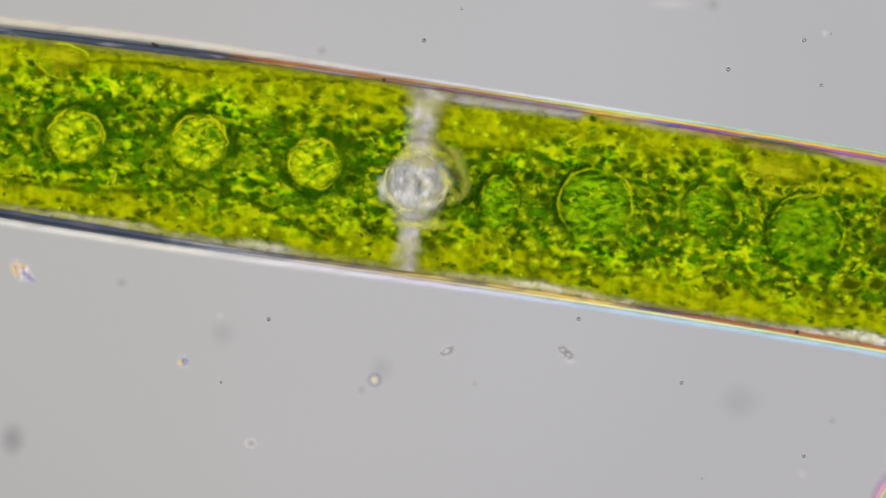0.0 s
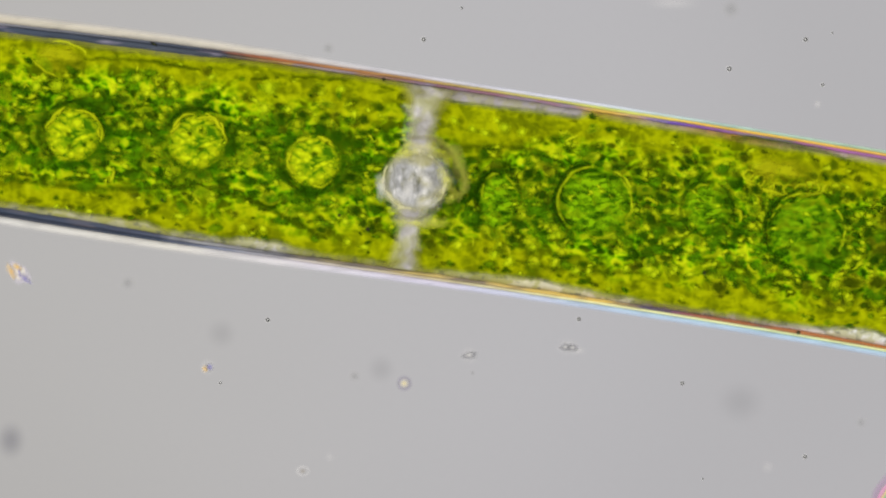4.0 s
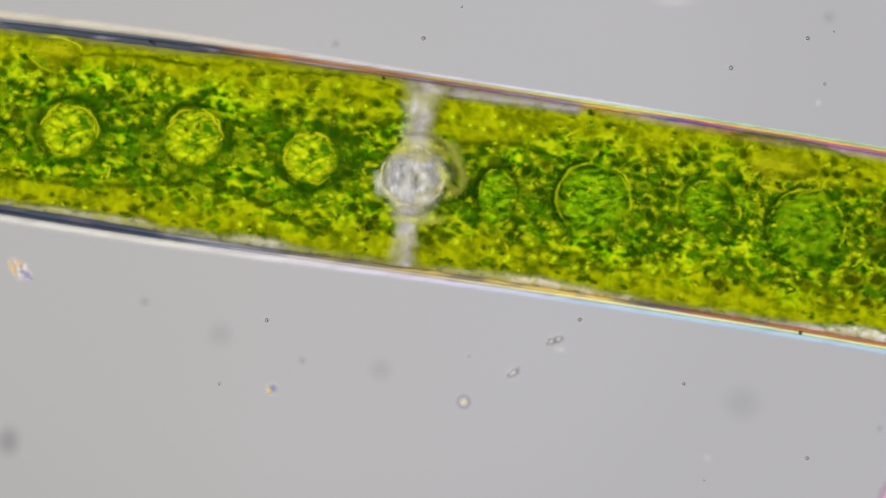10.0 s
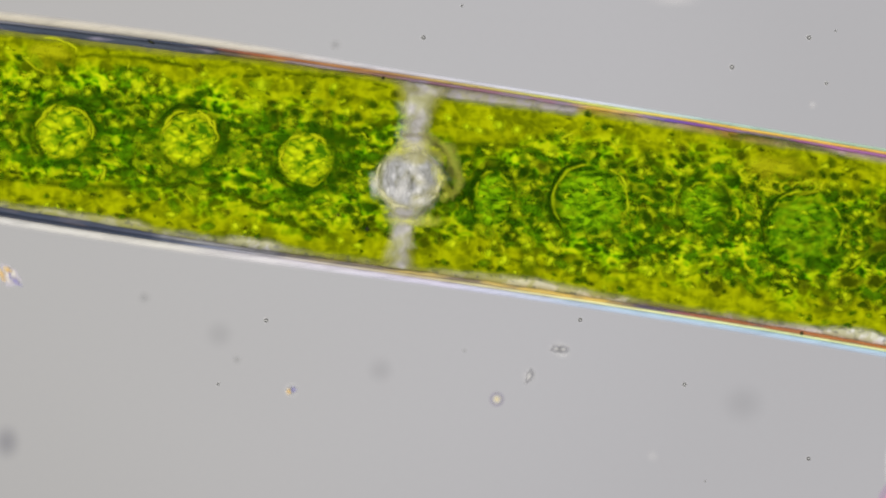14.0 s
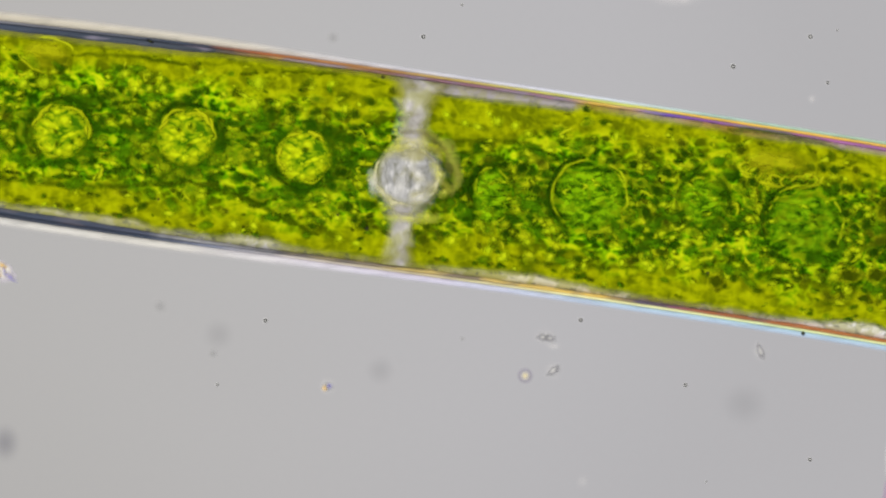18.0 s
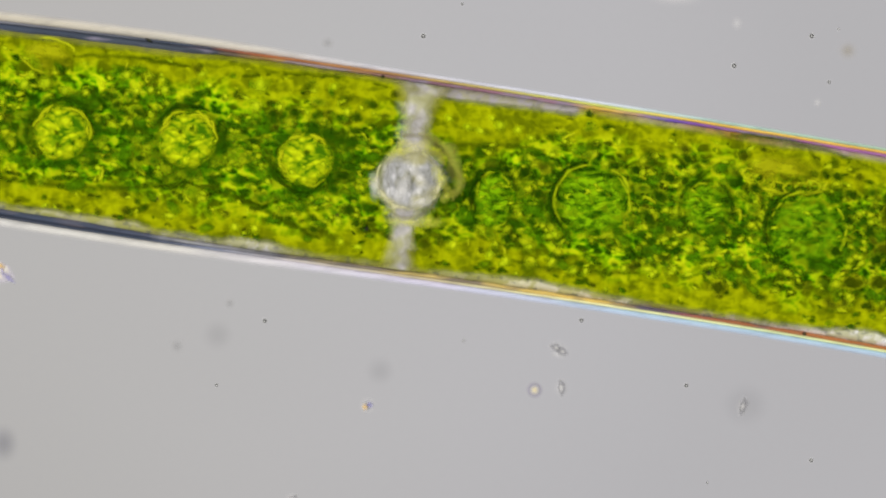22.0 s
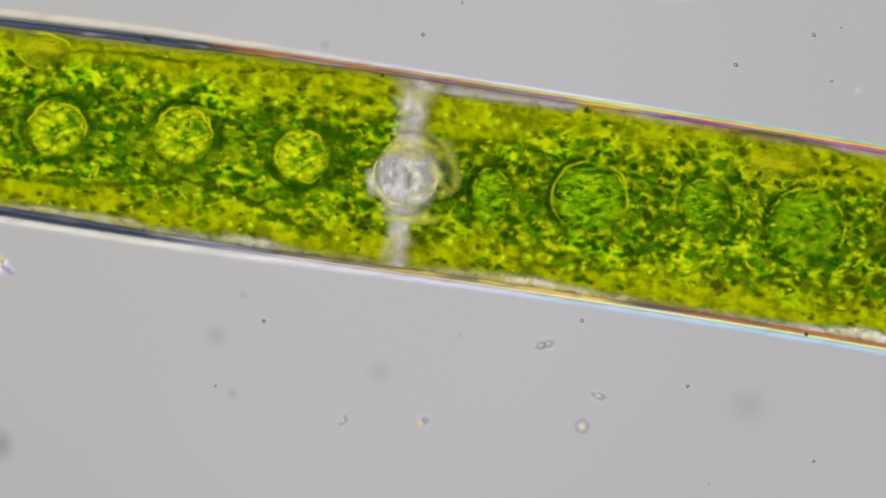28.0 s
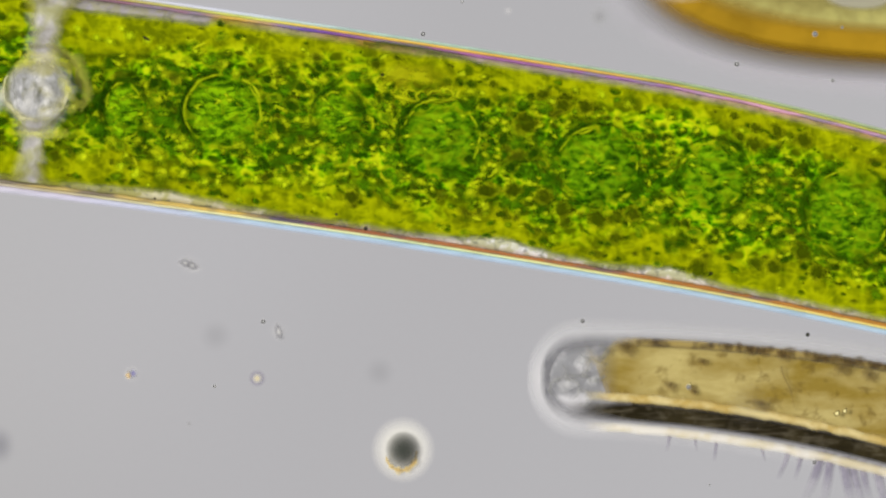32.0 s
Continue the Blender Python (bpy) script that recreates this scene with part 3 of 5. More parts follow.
def vacuole_mat():
    t = Tree("clear_vacuole")
    w = t.warped(22, 0.05, (1.15, 0.8, 1))
    v = t.noise(44, 2.2, 0.6, co=w)
    c = t.ramp(v, [(0.32, (0.20, 0.20, 0.16)), (0.44, (0.32, 0.32, 0.31)), (0.56, (0.45, 0.45, 0.46)), (0.70, (0.74, 0.73, 0.74))])
    c = t.mix(t.span(t.noise(19, 1.5), 0.48, 0.62, 0.0, 0.6), c, (0.44, 0.41, 0.14))
    c = t.mix(t.span(t.attr("cover"), 0.95, 0.35, 0.0, 0.75), c, (0.46, 0.44, 0.10))
    return t.done(c, 0.5, 0.03, v, 0.002, alpha=t.attr("cover"))


def septum_mat():
    t = Tree("clear_septum")
    c = t.ramp(t.noise(30, 3.0, 0.6, co=t.warped(14, 0.05)), [(0.36, (0.36, 0.33, 0.32)), (0.48, (0.49, 0.46, 0.47)), (0.58, (0.60, 0.56, 0.58)), (0.68, (0.80, 0.77, 0.76))])
    c = t.mix(t.span(t.noise(16, 2.0), 0.50, 0.62, 0.0, 0.6), c, (0.44, 0.44, 0.12))
    c = t.mix(t.span(t.attr("cover"), 0.72, 0.22, 0.0, 0.9), c, (0.42, 0.40, 0.04))
    return t.done(c, 0.6, 0.03, t.noise(50, 3.0), 0.003, alpha=t.attr("cover"))


M_CLEAR = septum_mat()
M_VAC = vacuole_mat()
septum = child("septum", septum_mesh(), filament, label="clear lilac-grey cross wall")
M_CREASE = soft_grain("grey_crease", [(0.0, (0.22, 0.22, 0.20), 0.4), (1.0, (0.3, 0.3, 0.26), 0.0)], (0.4, 0.4, 0.38))
M_CREAM_RIM = soft_grain("cream_rim", [(0.0, (0.80, 0.75, 0.48), 0.6), (0.5, (0.70, 0.66, 0.26), 0.3), (1.0, (0.5, 0.5, 0.2), 0.0)], (0.66, 0.64, 0.36), True, 1.2)
M_OUTER_RIM = soft_grain("outer_rim", [(0.0, (0.62, 0.58, 0.05), 0.34), (0.5, (0.56, 0.53, 0.03), 0.2), (1.0, (0.5, 0.5, 0.1), 0.0)], (0.6, 0.58, 0.2), rag=0.4)
M_YELLOW_FOLD = soft_grain("yellow_fold", [(0.0, (0.70, 0.69, 0.12), 0.6), (0.5, (0.56, 0.56, 0.06), 0.3), (1.0, (0.4, 0.42, 0.02), 0.0)], (0.5, 0.52, 0.06), rag=0.6)
M_BROWN_ARC = soft_grain("brown_arc", [(0.0, (0.14, 0.12, 0.02), 0.5), (0.5, (0.22, 0.20, 0.02), 0.3), (1.0, (0.3, 0.3, 0.06), 0.0)], (0.16, 0.15, 0.05), rag=0.4)
vacuole = child("vacuole", disc_mesh("vacuole", 66, 62, M_VAC, 30, rough=2, fade=0.34), filament, Matrix.Translation(at(718, 312, FOCAL + 0.098)), "round greyish-white crinkled vacuole")
for rx, ry, w, sweep, start, dx, dy, dz, mat in ((78, 72, 15, 0.30, -0.15, 0.0, 0.006, 0.016, M_BROWN_ARC), (60, 66, 9, 0.32, 4.0, -0.004, 0.0, 0.020, M_BROWN_ARC), (66, 64, 14, 0.24, 0.4, 0.0, 0.0, 0.03, M_OUTER_RIM), (88, 80, 18, 0.30, -0.5, 0.0, 0.0, 0.015, M_OUTER_RIM)):
    child("outer_rim", torus_soft("outer_rim", rx, ry, w, mat, 0.08, sweep, start), vacuole, Matrix.Translation((dx, dy, dz)), "brownish outer rim" if mat is M_BROWN_ARC else "yellowish outer rim")
for sweep, start in ((0.34, 2.6), (0.2, 5.4), (0.15, 0.9)):
    child("rim", torus_soft("rim", 55, 52, 9, M_CREAM_RIM, 0.1, sweep, start), vacuole, Matrix.Translation((0, 0, 0.030)), "cream rim")
for rx, ry, w, wob, sweep, start, dx, dz in ((30, 40, 7, 0.3, 0.4, 1.2, -0.008, 0.042), (44, 44, 9, 0.12, 0.3, 5.2, 0.0, 0.038), (14, 30, 6, 0.4, 0.5, 2.2, 0.012, 0.044), (26, 44, 6, 0.3, 0.3, 2.4, -0.012, 0.042)):
    child("crease", torus_soft("crease", rx, ry, w, M_CREASE, wob, sweep, start), vacuole, Matrix.Translation((dx, 0, dz)))
# highlights of the clear vacuole, painted as white patches
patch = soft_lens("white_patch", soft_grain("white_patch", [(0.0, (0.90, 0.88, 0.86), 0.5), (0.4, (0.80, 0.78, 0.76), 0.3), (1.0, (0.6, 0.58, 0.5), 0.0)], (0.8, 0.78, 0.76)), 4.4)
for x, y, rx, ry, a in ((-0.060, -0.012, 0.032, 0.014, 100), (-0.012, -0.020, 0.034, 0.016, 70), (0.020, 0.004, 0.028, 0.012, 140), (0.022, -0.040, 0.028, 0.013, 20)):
    child("white_patch", patch, vacuole, Matrix.Translation((x, y, 0.040)) @ Matrix.Rotation(radians(a), 4, "Z") @ Matrix.Diagonal((rx, ry, 0.006, 1)), "painted white gleam")
fold = soft_lens("yellow_fold", M_YELLOW_FOLD, 2.4)
for x, y, rx, ry, a in ((0.056, 0.002, 0.036, 0.014, -60), (0.066, -0.030, 0.020, 0.012, 40), (-0.016, 0.050, 0.026, 0.014, 10), (0.0, -0.076, 0.062, 0.010, -6), (0.034, -0.074, 0.030, 0.016, 0)):
    child("yellow_fold", fold, vacuole, Matrix.Translation((x, y, 0.040)) @ Matrix.Rotation(radians(a), 4, "Z") @ Matrix.Diagonal((rx, ry, 0.005, 1)), "yellow fold")


# ---- round bodies in the cells ----
def across_of(x, y):
    return max(-0.99, min(0.99, (y - axis(x)) / (half(x) - 18)))


PLATES = [soft_lens("starch_plate", G_ONE[k], 3 * k + s + 40) for k in (1, 2, 3) for s in range(3)]


def round_body(cell, x, y, rx, ry, disc, yellow):
    z = FOCAL + (surface(x, across_of(x, y)) + 3) / 1000
    body = child("pyrenoid", disc_mesh("pyrenoid", rx, ry, disc), filament, Matrix.Translation(at(x, y, z)),
                 "round yellow-green body with a dark green sheath" if yellow else "round green body with a thin pale rim")
    child("sheath_ring", soft_disc("sheath_ring", rx * (1.5 if yellow else 1.4), ry * (1.46 if yellow else 1.36), M_SHEATH if yellow else M_SHEATH_G, 2, ring=True), body, Matrix.Translation((0, 0, 0.007)))
    for part_of in range(3 if 1200 < x < 1300 else 10 if yellow else 4 if x > 1600 else 6):
        inset = rnd.uniform(6, 14) if yellow else rnd.uniform(0, 5)
        child("pale_ring", torus_soft("pale_ring", rx - inset, ry - inset, 6.5 if yellow else 5.0, M_LUMP if yellow else M_RING, 0.14 if yellow else 0.10, rnd.uniform(0.06, 0.14) if yellow else rnd.uniform(0.05, 0.14) if x < 1100 else rnd.uniform(0.03, 0.07), rnd.uniform(0, 6.3)), body, Matrix.Translation((0, 0, 0.012)))
    if not yellow:
        clear = 1000 < x < 1100                   # this one alone has a long gleam painted along its upper-left rim
        child("pale_ring", torus_soft("pale_ring", rx - 2, ry - 2, 5.5 if clear else 4.0, M_RING, 0.05, 0.36 if clear else 0.12, 1.5), body, Matrix.Translation((0, 0, 0.013)))
        child("dark_ring", torus_soft("dark_ring", rx + 5, ry + 5, 13 if x > 2100 else 7, M_DARK_RING, 0.05, 0.8 if x > 2100 else 0.36, 1.7), body, Matrix.Translation((0, 0, 0.012)))
    for part_of in range(3):
        child("dark_ring", torus_soft("dark_ring", rx + 5, ry + 5, 9, M_DARK_RING, 0.05, rnd.uniform(0.15, 0.3), rnd.uniform(0, 6.3)), body, Matrix.Translation((0, 0, 0.011)))
    for k in range(14 if yellow else 12):
        a, d = rnd.uniform(0, 6.3), 0.86 * math.sqrt(rnd.random())
        kind = rnd.choices(range(3), (5, 2, 2) if yellow else (4, 4, 1))[0]
        r = rnd.uniform(5, 10) if yellow else rnd.uniform(6, 14)
        thin = rnd.uniform(0.5, 0.9) if yellow else rnd.uniform(0.22, 0.5)
        m = Matrix.Translation((rx * d * math.cos(a) / 1000, ry * d * math.sin(a) / 1000, 0.0125)) @ Matrix.Rotation(radians(-8 + rnd.gauss(0, 60 if yellow else 22)), 4, "Z")
        child("starch_plate", PLATES[3 * kind + k % 3], body, m @ Matrix.Diagonal((r / 1000, r * thin / 1000, 0.004, 1)))
    return body


rnd = random.Random(7)
BODIES = [(cell_a, 101, 228, 57, 54, True), (cell_a, 325, 241, 58, 56, True), (cell_a, 535, 276, 57, 53, True), (cell_a, -110, 190, 54, 52, True),
          (cell_b, 868, 349, 36, 52, False), (cell_b, 1043, 351, 68, 66, False), (cell_b, 1244, 362, 42, 44, False), (cell_b, 1425, 400, 70, 66, False),
          (cell_b, 1701, 453, 72, 68, False), (cell_b, 1906, 474, 62, 60, False), (cell_b, 2143, 543, 76, 78, False), (cell_b, 2330, 590, 66, 64, False)]
for cell, x, y, rx, ry, yellow in BODIES:
    round_body(cell, x, y, rx, ry, M_DISC_Y if yellow else M_DISC_D if x > 1400 else M_DISC_G, yellow)
# pale flat vesicles near the wall
for cell, x, y, rx, ry in ((cell_b, 1385, 302, 80, 36), (cell_a, 78, 92, 48, 30)):
    z = FOCAL + (surface(x, across_of(x, y)) + 4) / 1000
    v = child("vesicle", disc_mesh("vesicle", rx, ry, M_DISC_O, 6, rough=2), filament, Matrix.Translation(at(x, y, z)) @ Matrix.Rotation(radians(-9), 4, "Z"), "flat olive vesicle")
    for sweep, start, w in ((0.26, 3.4, 10), (0.2, 3.9, 10), (0.16, 5.2, 11)) if x > SEPT else ((0.3, 3.2, 6), (0.25, 0.4, 6)):
        child("pale_ring", torus_soft("pale_ring", rx, ry, w, M_LUMP, 0.16, sweep, start), v, Matrix.Translation((0, 0, 0.009)))
    for k in range(7 if x > SEPT else 0):
        a = -2.75 + 0.36 * k
        child("scallop", torus_soft("scallop", 13, 10, 7, M_LUMP, 0.2, 0.75, rnd.uniform(0, 6)), v, Matrix.Translation((0.8 * rx * math.cos(a) / 1000, 0.72 * ry * math.sin(a) / 1000, 0.010)))
        if k % 2:
            child("dark_dot", PLATES[3 + k % 3], v, Matrix.Translation((0.78 * rx * math.cos(a) / 1000, 0.7 * ry * math.sin(a) / 1000, 0.012)) @ Matrix.Diagonal((0.008, 0.006, 0.003, 1)))


# ---- grains in the cells ----
NAMES = ["chloroplast", "starch_grain", "chloroplast", "vesicle", "oil_drop"]
GRAINS = [[soft_lens(NAMES[k], G_ONE[k], 5 * k + s) for s in range(3)] for k in range(5)]
# bright crescents: lensed light painted as soft strokes
STREAKS = [torus_soft("streak", 11, rnd.uniform(6, 10), 5.0, M_STREAK_Y, 0.3, rnd.uniform(0.18, 0.4), rnd.uniform(0, 6.3)) for s in range(8)]


def clear_of_bodies(x, y, gap):
    for _, bx, by, rx, ry, _ in BODIES:
        if ((x - bx) / (rx + gap)) ** 2 + ((y - by) / (ry + gap)) ** 2 < 1:
            return False
    return True


def scatter(x0, x1, count, spread):
    """Random places in the middle of a cell: x, y, v."""
    found = []
    while len(found) < count:
        x = rnd.uniform(x0, x1)
        v = max(-0.95, min(0.95, rnd.gauss(0.0, spread)))
        if x > 2400 or x < -200:
            continue
        lo, hi = (left_stop(v) - 34, None) if x < SEPT else (None, right_start(v) + 34)
        if (lo is not None and x > lo) or (hi is not None and x < hi):
            continue
        if 735 < x < 955 and v < -0.40 + 0.14 * math.sin(x / 14):          # the upper margin beside the septum holds no grains
            continue
        y = axis(x) + v * (half(x) - 26)
        if clear_of_bodies(x, y, 2):
            found.append((x, y, v))
    return found


def tilt(x):
    return -8.5 + rnd.gauss(0, 22)


for cell, x0, x1, count in ((cell_a, -40, 700, 240), (cell_b, 730, 1700, 270)):
    for x, y, v in scatter(x0, x1, count, 0.36):
        k = rnd.choices(range(5), (4, 3.0 + 2 * abs(v), 4.0 * (1 - abs(v)), 2.2, 0.5 + 7 * max(0, abs(v) - 0.3)))[0]
        r = rnd.uniform(8, 18) * (1 if k != 1 else 0.7)
        z = FOCAL + (surface(x, v) + rnd.uniform(0, 4)) / 1000
        child(NAMES[k], rnd.choice(GRAINS[k]), cell, placed(x, y, z, r * rnd.uniform(1.0, 1.7), r * rnd.uniform(0.6, 0.95), tilt(x), r * 0.55))
    for x, y, v in scatter(x0, x1, 55, 0.42):
        z = FOCAL + (surface(x, v) + 5) / 1000
        k = rnd.uniform(0.6, 1.5)
        child("streak", rnd.choice(STREAKS), cell, Matrix.Translation(at(x, y, z)) @ Matrix.Rotation(rnd.uniform(0, 6.3), 4, "Z") @ Matrix.Scale(k, 4))


M_DARK_VACUOLE = soft_grain("dark_vacuole", [(0.0, (0.03, 0.06, 0.001), 0.85), (0.42, (0.02, 0.045, 0.001), 0.8), (0.6, (0.16, 0.20, 0.002), 0.35), (0.74, (0.46, 0.50, 0.005), 0.25), (1.0, OLIVE, 0.0)], (0.08, 0.14, 0.001), True, 0.5, 0.5)


def grain_mass(name, cell, places, mat, rmin, rmax):
    base, bf = lens_shape(9, 3)
    br = rad_of(base)
    vs, fs, rad = [], [], []
    for x, y, v in places:
        r = rnd.uniform(rmin, rmax)
        z = FOCAL + (surface(x, v) + rnd.uniform(-2, 3)) / 1000
        m = placed(x, y, z, r * rnd.uniform(1.0, 1.6), r * rnd.uniform(0.6, 1.0), tilt(x), r * 0.5)
        o = len(vs)
        vs += [m @ Vector(p) for p in base]
        fs += [tuple(i + o for i in f) for f in bf]
        rad += br
    child(name, mesh_of(name, vs, fs, [mat], attrs={"rad": rad}), cell, kind="stuff")


for cell, x0, x1, n in ((cell_a, -200, 700, 150), (cell_b, 730, 2400, 330)):
    grain_mass("chloroplast_mass", cell, scatter(x0, x1, int(0.7 * n), 0.37), G_MASS[0], 7, 15)
    grain_mass("starch_mass", cell, scatter(x0, x1, int(0.6 * n), 0.42), G_MASS[1], 6, 13)
    grain_mass("dark_grain_mass", cell, scatter(x0, x1, int(1.0 * n), 0.36), G_MASS[2], 5, 15)
    grain_mass("vesicle_mass", cell, scatter(x0, x1, n // 5, 0.42), G_MASS[3], 8, 15)
    grain_mass("dark_dot_mass", cell, [p for p in scatter(x0, x1, n, 0.75) if abs(p[2]) > 0.35], G_MASS[2], 4, 9 if cell is cell_a else 11)
    lining = [p for p in scatter(x0, x1, n, 0.7) if 0.42 < abs(p[2]) < 0.8 and (p[0] > 1350 or p[0] % 10 < 4)]
    grain_mass("margin_vacuole_mass", cell, lining, M_DARK_VACUOLE, 8, 14)
    grain_mass("oil_mass", cell, scatter(x0, x1, n // 3, 0.75), G_MASS[4], 6, 12)

# grains that stand out: bright drops, dark grains among them, and dark vacuoles along the margins (x, y, size, lengthening)
BRIGHT = [(33, 142, 13, 1.0), (74, 140, 15, 1.1), (106, 154, 13, 1.0), (143, 157, 9, 1.0), (48, 126, 9, 1.3), (185, 131, 8, 1.0), (216, 126, 12, 1.3), (234, 154, 9, 1.0),
          (259, 152, 10, 1.0), (283, 152, 12, 1.2), (280, 135, 8, 1.0), (288, 176, 9, 1.6), (453, 144, 18, 1.0), (447, 180, 14, 1.1), (489, 183, 10, 1.0), (585, 147, 10, 1.2), (609, 192, 11, 0.8),
          (408, 396, 12, 1.1), (444, 399, 10, 1.0), (597, 423, 9, 1.0), (537, 320, 9, 1.2), (1196, 370, 13, 1.0), (1252, 386, 9, 1.2), (1220, 390, 8, 1.4)]
PALE_DROPS = [(880, 216, 12, 1.2), (846, 226, 10, 1.5), (822, 218, 9, 1.2), (912, 224, 10, 1.2), (790, 204, 9, 1.3), (935, 238, 9, 1.4), (866, 203, 7, 1.3),
              (797, 429, 13, 1.0), (890, 456, 12, 0.9), (862, 446, 10, 0.8), (1010, 475, 10, 0.8), (1032, 475, 9, 0.8), (972, 458, 10, 0.9), (933, 432, 9, 1.3), (1205, 303, 10, 1.5),
              (1092, 245, 10, 0.7), (1135, 300, 9, 0.8), (1100, 470, 10, 1.0), (1150, 482, 9, 1.0), (1190, 472, 9, 1.0), (1957, 548, 15, 1.1), (1850, 505, 10, 1.2), (1712, 330, 10, 1.4), (1500, 520, 10, 1.1)]
BLOTS = [(238, 274, 9, 1.2), (200, 178, 9, 1.2), (236, 192, 10, 1.9), (188, 200, 7, 1.6), (477, 195, 10, 1.4), (515, 192, 12, 1.3), (547, 218, 16, 0.9), (580, 230, 17, 1.0), (441, 243, 11, 2.4),
         (625, 202, 11, 1.0), (604, 305, 13, 1.6), (547, 400, 10, 1.4), (611, 366, 12, 0.9), (625, 390, 11, 1.0), (1038, 196, 10, 0.8), (1213, 275, 12, 1.9), (1185, 311, 12, 1.3), (310, 342, 9, 1.2)]
CORE_BLOTS = [(923, 300, 15, 1.5), (948, 338, 14, 1.4), (1163, 341, 15, 1.3), (1144, 380, 15, 1.7), (1086, 288, 12, 1.5), (844, 300, 13, 1.6), (892, 293, 10, 1.5), (999, 385, 13, 1.3), (1122, 295, 13, 1.4), (1536, 405, 14, 1.0), (1314, 268, 11, 1.0), (1334, 327, 13, 1.1), (892, 417, 12, 1.0), (1285, 348, 12, 1.4), (1209, 315, 12, 1.2), (974, 382, 11, 1.2), (1509, 341, 14, 1.4), (1479, 307, 12, 1.3), (1475, 440, 14, 1.5), (1552, 455, 13, 1.3), (1500, 385, 12, 1.6), (1560, 365, 12, 1.2), (1592, 430, 13, 1.4), (1350, 420, 12, 1.5), (1368, 456, 11, 1.3)]
LINING = [(745, 427, 12, 1.0), (694, 160, 9, 1.0), (845, 437, 8, 1.0), (1313, 273, 9, 1.0), (1520, 308, 9, 1.0), (1607, 326, 14, 1.4), (1645, 335, 15, 1.2), (1645, 348, 14, 1.3), (1680, 348, 16, 1.0), (1578, 378, 24, 1.0),
          (1944, 369, 10, 1.0), (1980, 389, 11, 1.0), (1954, 406, 10, 1.2), (1980, 419, 17, 1.0), (2064, 411, 17, 1.0), (2018, 395, 14, 1.7), (1877, 640, 20, 1.0), (2008, 636, 16, 0.9), (2062, 610, 20, 1.6), (2090, 647, 16, 1.0)]
BASE_LINING = [(1699, 546, 19, 1.0), (1734, 546, 16, 1.0), (1764, 541, 15, 1.1), (1637, 530, 17, 1.0), (1607, 507, 16, 1.1), (1555, 496, 16, 1.0), (1503, 496, 18, 1.7), (1643, 552, 14, 1.1), (1734, 582, 13, 1.2), (1978, 627, 14, 1.3), (1267, 505, 15, 1.0)]
M_BLOT = soft_grain("dark_blot", [(0.0, (0.012, 0.040, 0.001), 0.95), (0.42, (0.018, 0.055, 0.001), 0.85), (0.62, (0.10, 0.18, 0.001), 0.35), (0.78, (0.44, 0.53, 0.006), 0.28), (1.0, YELLOW, 0.0)], (0.03, 0.08, 0.001), rag=0.4, vary=0.35)
M_LINING = soft_grain("margin_vacuole", [(0.0, (0.06, 0.085, 0.001), 0.8), (0.40, (0.035, 0.055, 0.001), 0.85), (0.60, (0.12, 0.15, 0.001), 0.45), (0.78, (0.50, 0.54, 0.006), 0.36), (1.0, OLIVE, 0.0)], (0.07, 0.10, 0.001), rag=0.4, vary=0.4)
for places, name, mat in ((BRIGHT + PALE_DROPS, "starch_grain", G_ONE[1]), (BLOTS + CORE_BLOTS, "chloroplast", M_BLOT), (LINING + BASE_LINING, "vacuole", M_LINING)):
    shapes = [soft_lens(name, mat, 60 + s, 16) for s in range(3)]
    for n, (x, y, r, k) in enumerate(places):
        z = FOCAL + (surface(x, across_of(x, y)) + 9) / 1000
        child(name, shapes[n % 3], cell_a if x < SEPT else cell_b, placed(x, y, z, 1.25 * r * math.sqrt(k), 1.25 * r / math.sqrt(k), tilt(x), 4))


def beads(cell, x0):
    """Small bright drops, each with a dark brown-green shadow painted on one side."""
    base, bf = lens_shape(10, 4)
    br = rad_of(base)
    for kind, mat in (("bead_border_mass", M_BEAD_SHADE), ("bead_mass", M_BEAD)):
        dice = random.Random(int(x0) + 11)
        vs, fs, rad = [], [], []
        for n, (x, y, v) in enumerate(cell_places[cell.name]):
            r, a, k, turn = dice.uniform(8, 16), dice.uniform(0, 6.3), dice.uniform(0.4, 0.9), dice.gauss(-8.5, 30)
            z = FOCAL + (surface(x, v) + 5) / 1000
            if mat is M_BEAD_SHADE:
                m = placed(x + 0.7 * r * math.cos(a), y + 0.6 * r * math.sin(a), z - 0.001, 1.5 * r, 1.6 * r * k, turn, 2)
            else:
                m = placed(x, y, z, r, r * k, turn, 3)
            o = len(vs)
            for q in base:
                f = 1 + 0.7 * noise.noise(Vector((1.4 * q[0], 1.4 * q[1], 3.1 * n)))
                vs.append(m @ Vector((q[0] * f + 0.35 * math.sin(n) * q[1] * q[1], q[1] * f, q[2])))
            fs += [tuple(i + o for i in f) for f in bf]
            rad += br
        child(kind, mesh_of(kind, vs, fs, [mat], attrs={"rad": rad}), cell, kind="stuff")


